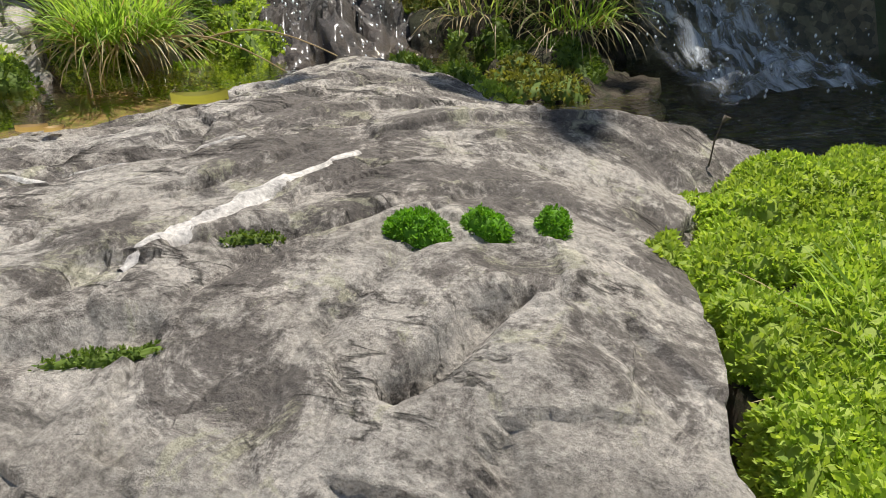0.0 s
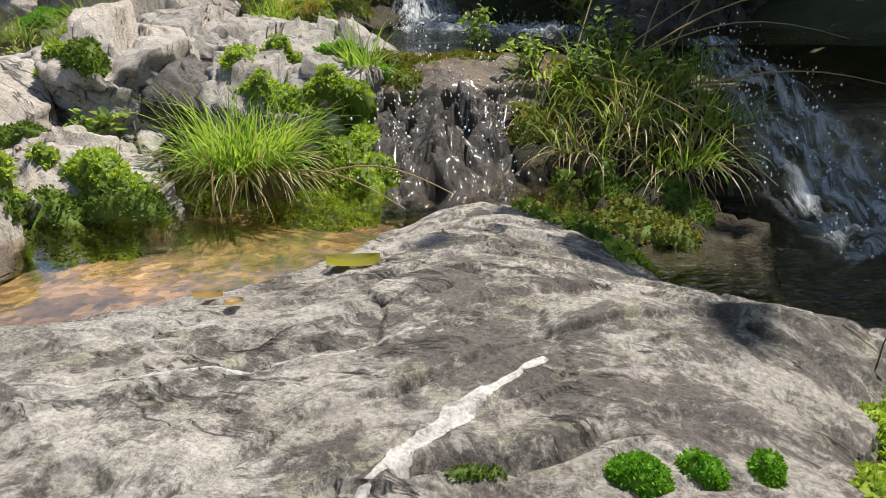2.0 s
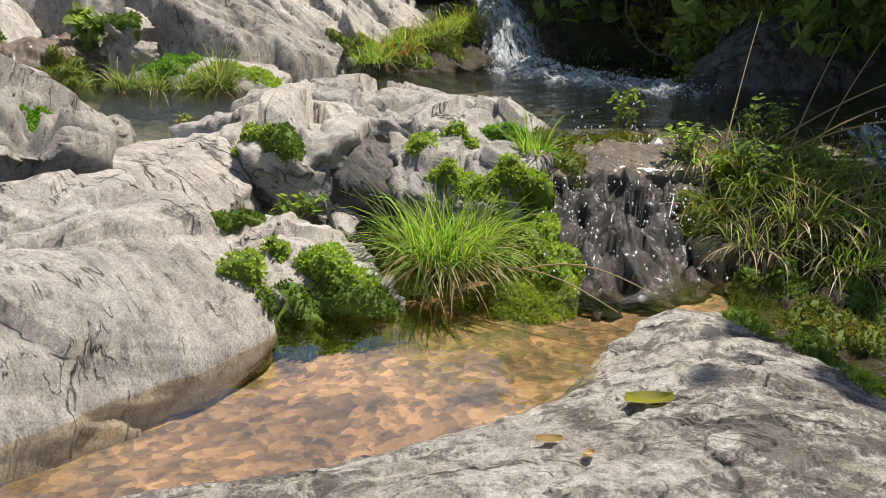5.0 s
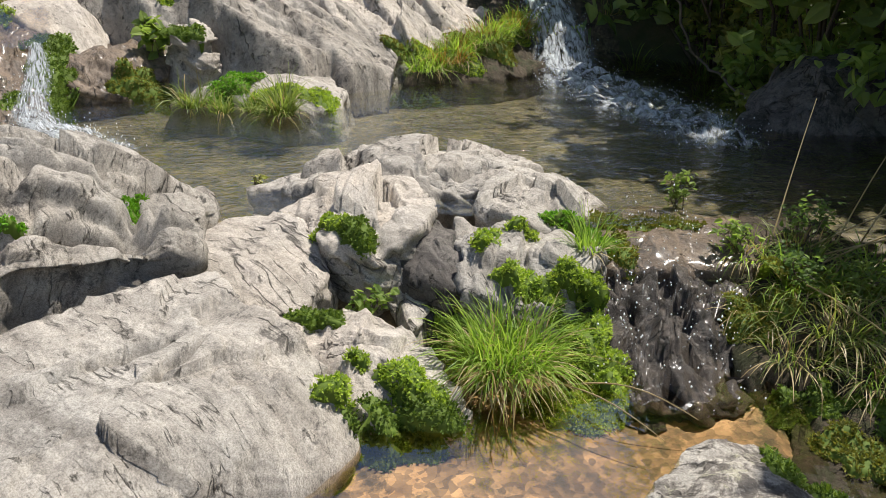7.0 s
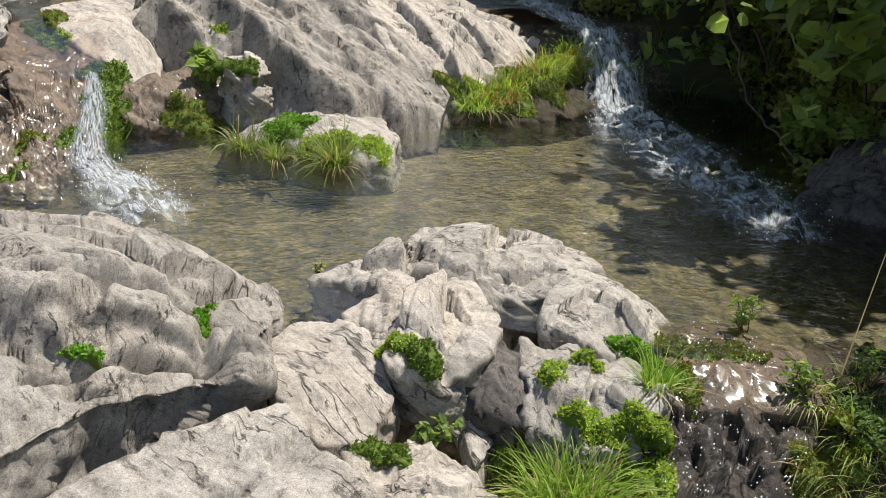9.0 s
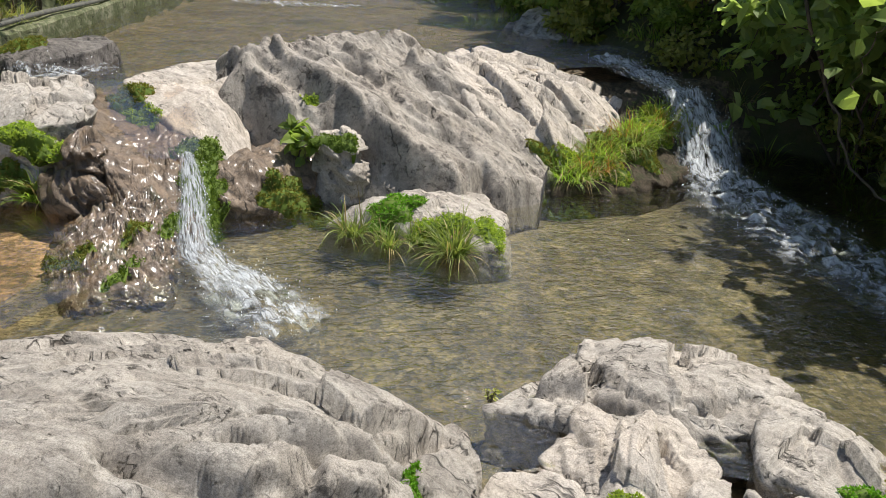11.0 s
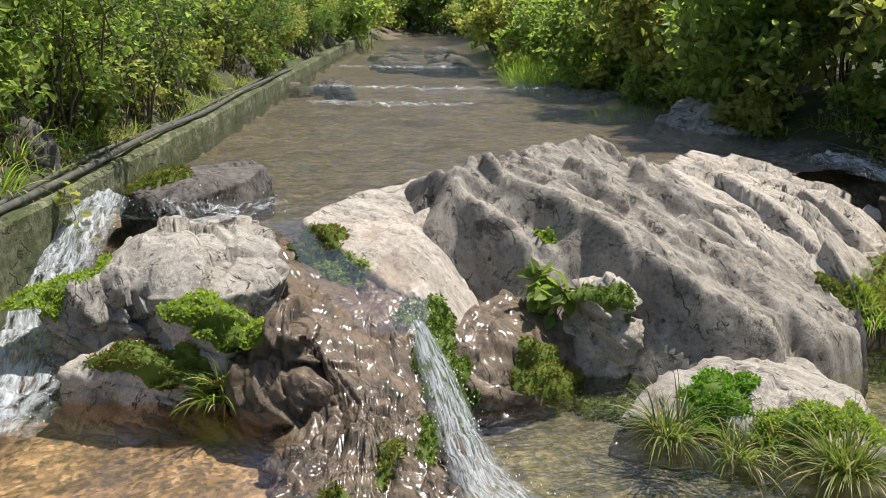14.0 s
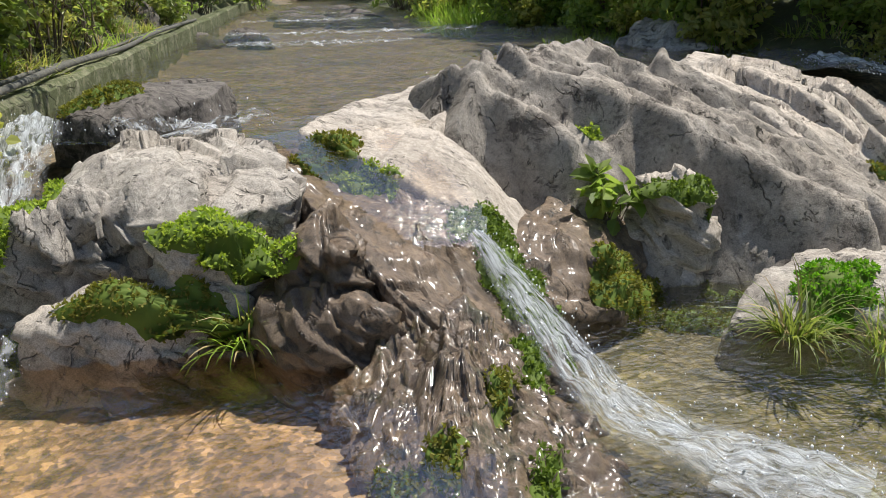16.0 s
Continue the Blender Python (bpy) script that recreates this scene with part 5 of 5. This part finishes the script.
# ---- moss ----
moss("moss_cushion", "dense dark green moss cushion in a rock crack", -0.029, 0.512, 0.025, 0.018, 0, 0.014, MOSS_CUSHION, 1, 0.004, 2.5, "moss cushions on the slab", 0.2)
moss("moss_cushion", "dense dark green moss cushion in a rock crack", 0.025, 0.535, 0.020, 0.012, -10, 0.012, MOSS_CUSHION, 2, 0.004, 2.5, "moss cushions on the slab", 0.3)
moss("moss_cushion", "dense dark green moss cushion in a rock crack", 0.078, 0.548, 0.014, 0.014, 0, 0.015, MOSS_CUSHION, 3, 0.004, 2.5, "moss cushions on the slab", 0.3)
moss("moss_cushion", "flat olive moss in a rock hollow", -0.152, 0.515, 0.018, 0.010, 20, 0.006, MOSS_DARK, 4, 0.004, 1.5, "moss cushions on the slab")
moss("moss_cushion", "flat olive moss in a rock hollow", -0.222, 0.392, 0.030, 0.010, 10, 0.006, MOSS_DARK, 5, 0.004, 1.5, "moss cushions on the slab")
for i, (x, y, rx, ry) in enumerate([(0.215, 0.30, 0.05, 0.05), (0.37, 0.80, 0.05, 0.05), (0.31, 0.71, 0.05, 0.05), (0.225, 0.38, 0.04, 0.06), (0.23, 0.48, 0.045, 0.06), (0.235, 0.585, 0.05, 0.05), (0.36, 0.73, 0.09, 0.081), (0.28, 0.61, 0.072, 0.063), (0.31, 0.51, 0.072, 0.081), (0.29, 0.39, 0.063, 0.081), (0.25, 0.28, 0.063, 0.054), (0.47, 0.81, 0.09, 0.081), (0.44, 0.63, 0.108, 0.108), (0.4, 0.44, 0.09, 0.108), (0.6, 0.73, 0.108, 0.108), (0.37, 0.29, 0.09, 0.09), (0.59, 0.54, 0.117, 0.126)]):
    moss("moss_carpet", "thick bright yellow-green moss carpet beside the slab", x, y, rx, ry, 0, 0.024, MOSS, 10 + i, 0.0075, 2.4, "moss carpet beside the slab")
for i, (x, y, rx, ry, h, mt) in enumerate([(-0.55, 1.95, 0.14, 0.18, 0.05, MOSS), (-0.62, 1.78, 0.1, 0.1, 0.05, MOSS), (-0.95, 2.02, 0.12, 0.12, 0.04, MOSS), (-1.08, 1.52, 0.12, 0.09, 0.03, MOSS_DARK), (-0.98, 1.56, 0.08, 0.08, 0.03, MOSS_DARK), (-1.03, 1.63, 0.10, 0.07, 0.03, MOSS), (-0.3, 2.62, 0.12, 0.07, 0.012, MOSS_OLIVE), (-0.5, 2.6, 0.07, 0.06, 0.015, MOSS_OLIVE), (-1.22, 1.50, 0.06, 0.06, 0.04, MOSS),
                                           (0.2, 1.75, 0.10, 0.10, 0.02, MOSS_OLIVE), (0.32, 1.85, 0.08, 0.08, 0.02, MOSS_DARK), (0.1, 1.9, 0.1, 0.06, 0.03, MOSS_DARK), (0.0, 2.2, 0.1, 0.14, 0.03, MOSS_OLIVE), (0.2, 2.35, 0.16, 0.14, 0.03, MOSS_OLIVE), (-0.45, 2.42, 0.06, 0.08, 0.02, MOSS_OLIVE), (-0.05, 1.55, 0.05, 0.10, 0.03, MOSS_DARK), (0.02, 1.42, 0.04, 0.10, 0.03, MOSS_DARK), (0.08, 1.28, 0.03, 0.08, 0.02, MOSS), (-1.21, 1.67, 0.035, 0.025, 0.02, MOSS), (-1.40, 1.86, 0.08, 0.06, 0.03, MOSS_DARK),
                                           (-0.62, 2.48, 0.10, 0.05, 0.035, MOSS_CUSHION), (-0.52, 2.42, 0.07, 0.05, 0.03, MOSS_CUSHION), (-0.80, 2.32, 0.05, 0.04, 0.025, MOSS), (-0.92, 2.22, 0.05, 0.04, 0.025, MOSS), (-1.35, 2.16, 0.07, 0.06, 0.04, MOSS_DARK), (-1.45, 2.2, 0.06, 0.05, 0.03, MOSS),
                                           (-2.26, 1.66, 0.05, 0.03, 0.02, MOSS_CUSHION), (-2.06, 2.02, 0.03, 0.07, 0.02, MOSS_CUSHION), (-1.92, 1.77, 0.07, 0.04, 0.03, MOSS), (-0.75, 2.12, 0.1, 0.06, 0.03, MOSS), (-0.6, 2.14, 0.08, 0.07, 0.03, MOSS)]):
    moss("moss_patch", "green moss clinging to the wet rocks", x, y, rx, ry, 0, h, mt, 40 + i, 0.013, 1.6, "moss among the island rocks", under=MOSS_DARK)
for i, (x, y, rx, ry, h, mt) in enumerate([(-4.85, 4.78, 0.14, 0.10, 0.06, MOSS_OLIVE), (-4.68, 4.62, 0.12, 0.06, 0.03, MOSS), (-4.05, 4.25, 0.10, 0.2, 0.04, MOSS_DARK), (-3.92, 4.12, 0.06, 0.15, 0.04, MOSS_DARK), (-4.2, 4.5, 0.10, 0.12, 0.03, MOSS_DARK), (-3.62, 4.55, 0.16, 0.10, 0.06, MOSS_OLIVE), (-3.4, 4.62, 0.14, 0.10, 0.06, MOSS_OLIVE), (-3.2, 4.72, 0.16, 0.08, 0.05, MOSS_OLIVE), (-3.0, 4.72, 0.12, 0.07, 0.04, MOSS), (-3.7, 5.22, 0.06, 0.04, 0.02, MOSS), (-3.38, 4.80, 0.10, 0.06, 0.05, MOSS_DARK), (-4.14, 4.40, 0.05, 0.10, 0.02, MOSS_DARK), (-2.05, 5.75, 0.12, 0.08, 0.03, MOSS_OLIVE),
                                           (-2.85, 4.42, 0.14, 0.12, 0.05, MOSS_CUSHION), (-2.5, 4.32, 0.16, 0.08, 0.04, MOSS), (-2.24, 4.42, 0.06, 0.14, 0.03, MOSS), (-5.02, 4.0, 0.16, 0.10, 0.06, MOSS), (-5.25, 3.88, 0.2, 0.08, 0.04, MOSS_OLIVE), (-5.9, 4.15, 0.12, 0.2, 0.05, MOSS), (-5.85, 3.95, 0.12, 0.1, 0.05, MOSS),
                                           (-4.1, 3.62, 0.04, 0.09, 0.012, MOSS_OLIVE), (-4.22, 3.35, 0.05, 0.06, 0.012, MOSS_OLIVE), (-3.98, 3.3, 0.04, 0.08, 0.012, MOSS_DARK), (-4.0, 3.85, 0.05, 0.12, 0.015, MOSS_DARK), (-4.35, 3.3, 0.04, 0.05, 0.012, MOSS_OLIVE), (-6.08, 5.25, 0.12, 0.14, 0.03, MOSS_OLIVE), (-2.0, 5.55, 0.25, 0.14, 0.04, MOSS_OLIVE), (-1.7, 5.85, 0.2, 0.14, 0.05, MOSS), (-1.45, 6.2, 0.2, 0.2, 0.05, MOSS_OLIVE), (-1.25, 6.6, 0.2, 0.25, 0.05, MOSS), (-3.6, 11.0, 0.5, 0.2, 0.04, MOSS_OLIVE), (-2.1, 9.0, 0.3, 0.2, 0.06, MOSS_OLIVE)]):
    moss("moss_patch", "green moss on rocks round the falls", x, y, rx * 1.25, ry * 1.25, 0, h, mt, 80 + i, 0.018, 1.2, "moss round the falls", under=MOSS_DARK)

# ---- herbs ----
for i, (x, y, z, rr, hh, n, sz, mt) in enumerate([(-0.22, 2.80, 0.86, 0.07, 0.2, 150, 0.026, LEAF), (-0.04, 2.48, 0.80, 0.08, 0.18, 130, 0.026, LEAF), (0.2, 2.6, 0.84, 0.12, 0.16, 200, 0.024, LEAF_DARK), (0.1, 2.3, 0.80, 0.16, 0.12, 380, 0.022, LEAF_DARK), (0.32, 2.35, 0.78, 0.14, 0.12, 300, 0.022, LEAF), (-1.28, 2.0, 0.70, 0.07, 0.12, 90, 0.035, LEAF), (-3.62, 4.86, 1.12, 0.11, 0.34, 80, 0.10, LEAF), (-1.96, 2.72, 0.89, 0.03, 0.07, 40, 0.02, LEAF_YELLOW)]):
    bush("herb", "small leafy green herb among the rocks", x, y, z, rr, hh, n, sz, mt, 400 + i, stems=7, group="herbs among the rocks", category="herb", up=0.9, thick=0.003)


# ---- small things ----
def vine(label, path, count, size, material, seed, thick=0.006):
    rs2 = np.random.RandomState(seed)
    path = np.array(path, float)
    d = np.linspace(0, len(path) - 1, 24)
    fine = np.stack([np.interp(d, np.arange(len(path)), path[:, k]) for k in range(3)], 1) + rs2.normal(0, 0.012, (24, 3))
    h = holder("vine", tuple(fine[-1]), label, "vine")
    part("stem", *tube(fine, np.linspace(thick, thick * 0.4, 24), 6), BARK, h)
    if count:
        at = fine[rs2.randint(4, 24, count)] + rs2.normal(0, size * 0.7, (count, 3))
        for k in range(count):
            part("leaf", *leaves(at[k:k + 1], size, rs2, 0.5, 0.15, 0.65), material, h, smooth=False)
    return h


vine("hanging vine with large heart-shaped green leaves", [(0.9, 5.0, 2.9), (0.5, 4.8, 2.4), (0.3, 4.7, 1.9), (0.25, 4.7, 1.6)], 26, 0.17, LEAF, 1)
vine("hanging vine with large heart-shaped green leaves", [(0.8, 4.8, 2.7), (0.45, 4.7, 2.3), (0.42, 4.7, 1.85)], 20, 0.16, LEAF, 2)
vine("hanging vine with a few green leaves", [(0.3, 5.4, 2.8), (-0.15, 5.2, 2.2), (-0.25, 5.2, 1.75)], 10, 0.15, LEAF, 3)
vine("bare brown creeper trailing into the pool", [(-0.3, 6.9, 2.5), (0.0, 6.7, 1.7), (0.28, 6.3, 1.05), (0.42, 5.4, 0.98), (0.6, 4.6, 0.9)], 0, 0.1, LEAF, 4, 0.016)
vine("thin green vine hanging down the concrete wall", [(-6.4, 4.75, 1.72), (-6.36, 4.78, 1.68), (-6.36, 4.8, 1.5), (-6.35, 4.82, 1.35)], 34, 0.05, LEAF_YELLOW, 5, 0.004)
for i, (a, b, lift) in enumerate([((0.20, 2.5, 0.86), (0.80, 2.4, 1.16), 0.05), ((0.25, 2.45, 0.86), (0.85, 2.3, 0.92), 0.08), ((0.30, 2.55, 0.86), (0.46, 2.62, 1.25), 0.02), ((0.22, 2.4, 0.84), (0.9, 2.35, 1.02), 0.10), ((0.10, 2.6, 0.86), (0.28, 3.0, 1.30), 0.02), ((0.35, 2.2, 0.78), (0.9, 2.0, 0.80), 0.06), ((0.12, 2.2, 0.84), (0.5, 1.75, 0.62), 0.05), ((-0.62, 1.78, 0.64), (-0.25, 1.70, 0.62), 0.05), ((-0.7, 1.76, 0.66), (-0.35, 1.60, 0.61), 0.04), ((0.4, 2.6, 0.85), (0.75, 2.9, 1.3), 0.03)]):
    s = np.linspace(0, 1, 9)[:, None]
    path = np.array(a) + (np.array(b) - np.array(a)) * s
    path[:, 2] += lift * np.sin(math.pi * s[:, 0])
    thing("dry_stalk", *tube(path, np.linspace(0.0032, 0.0012, 9), 5), STRAW, "dry pale grass stalk arching from the bank", "stalk", "dry stalks")


def fallen_leaf(label, x, y, long, wide, turn, curl, material, seed):
    z = surface(x, y)[0].z + 0.004
    n, m = 9, 5
    v = []
    for a in range(n):
        f = a / (n - 1)
        w = wide * math.sin(math.pi * (0.02 + 0.96 * f)) ** 0.9
        for b in range(m):
            k = 2 * b / (m - 1) - 1
            u, q = (f - 0.5) * long, k * w * 0.5
            v.append((x + u * math.cos(turn) - q * math.sin(turn), y + u * math.sin(turn) + q * math.cos(turn), z + curl * k * k * wide + curl * 0.4 * long * (f - 0.5) ** 2))
    i = (np.arange(m - 1)[None, :] + m * np.arange(n - 1)[:, None]).ravel()
    return thing("fallen_leaf", v, np.stack([i, i + 1, i + m + 1, i + m], 1), material, label, "leaf", "fallen leaves")


fallen_leaf("curled yellow-green leaf lying on the slab", -0.355, 1.047, 0.08, 0.03, 0.1, 0.5, LEAF_TURNED, 1)
fallen_leaf("brown dead leaf caught on the debris bank", 0.31, 1.93, 0.06, 0.04, -0.4, 0.2, DEAD, 2)
fallen_leaf("small pale leaf on the wet sand", -0.40, 1.77, 0.05, 0.025, 0.3, 0.2, DEAD, 3)
fallen_leaf("dry brown leaf curled on the slab", -0.52, 0.90, 0.04, 0.016, 0.1, 0.5, DEAD, 4)
fallen_leaf("dry brown leaf fragment on the slab", -0.465, 0.849, 0.022, 0.014, 0.6, 0.4, DEAD, 5)
hx, hy, hz = 0.30, 0.835, surface(0.30, 0.835)[0].z
thing("dead_stalk", *joined([tube([(hx, hy, hz - 0.005), (hx + 0.004, hy, hz + 0.03), (hx + 0.012, hy, hz + 0.055)], [0.0012, 0.001, 0.0009], 5), tube([(hx + 0.010, hy, hz + 0.05), (hx + 0.014, hy, hz + 0.056), (hx + 0.02, hy, hz + 0.055)], [0.001, 0.004, 0.001], 6)]), BARK, "tiny dead stalk with a dark seed head", "stalk")


def quartz_vein(label, path, wide, seed):
    path = np.array(path, float)
    d = np.linspace(0, len(path) - 1, 46)
    c = np.stack([np.interp(d, np.arange(len(path)), path[:, k]) for k in range(2)], 1)
    t2 = np.gradient(c, axis=0)
    sd = np.stack([-t2[:, 1], t2[:, 0]], 1) / np.linalg.norm(t2, axis=1, keepdims=True)
    w = wide * (0.35 + 0.65 * np.sin(np.linspace(0.1, 2.9, 46))) * (1 + 1.1 * fbm(np.c_[c, c[:, 0] * 0], 40, 3, seed))
    v = []
    for k in range(46):
        for b in np.linspace(-1, 1, 7):
            px, py = c[k] + sd[k] * b * w[k] * 0.5
            v.append((px, py, surface(px, py)[0].z + 0.0025 * (1 - b * b) - 0.0004))
    i = (np.arange(6)[None, :] + 7 * np.arange(45)[:, None]).ravel()
    return thing("quartz_vein", v, np.stack([i, i + 1, i + 8, i + 7], 1), QUARTZ, label, "vein", "quartz veins")


QUARTZ = rock_material("white_quartz", (0.54, 0.52, 0.48), (0.42, 0.39, 0.36), (0.4, 0.38, 0.34), 0.68, relief=0.4)
quartz_vein("white quartz vein crossing the slab", [(-0.245, 0.485), (-0.21, 0.545), (-0.165, 0.613), (-0.13, 0.655), (-0.092, 0.697)], 0.022, 1)
# a second, thinner vein
quartz_vein("thin white quartz vein crossing the slab", [(-0.6, 0.62), (-0.45, 0.66), (-0.3, 0.72), (-0.2, 0.78)], 0.005, 2)
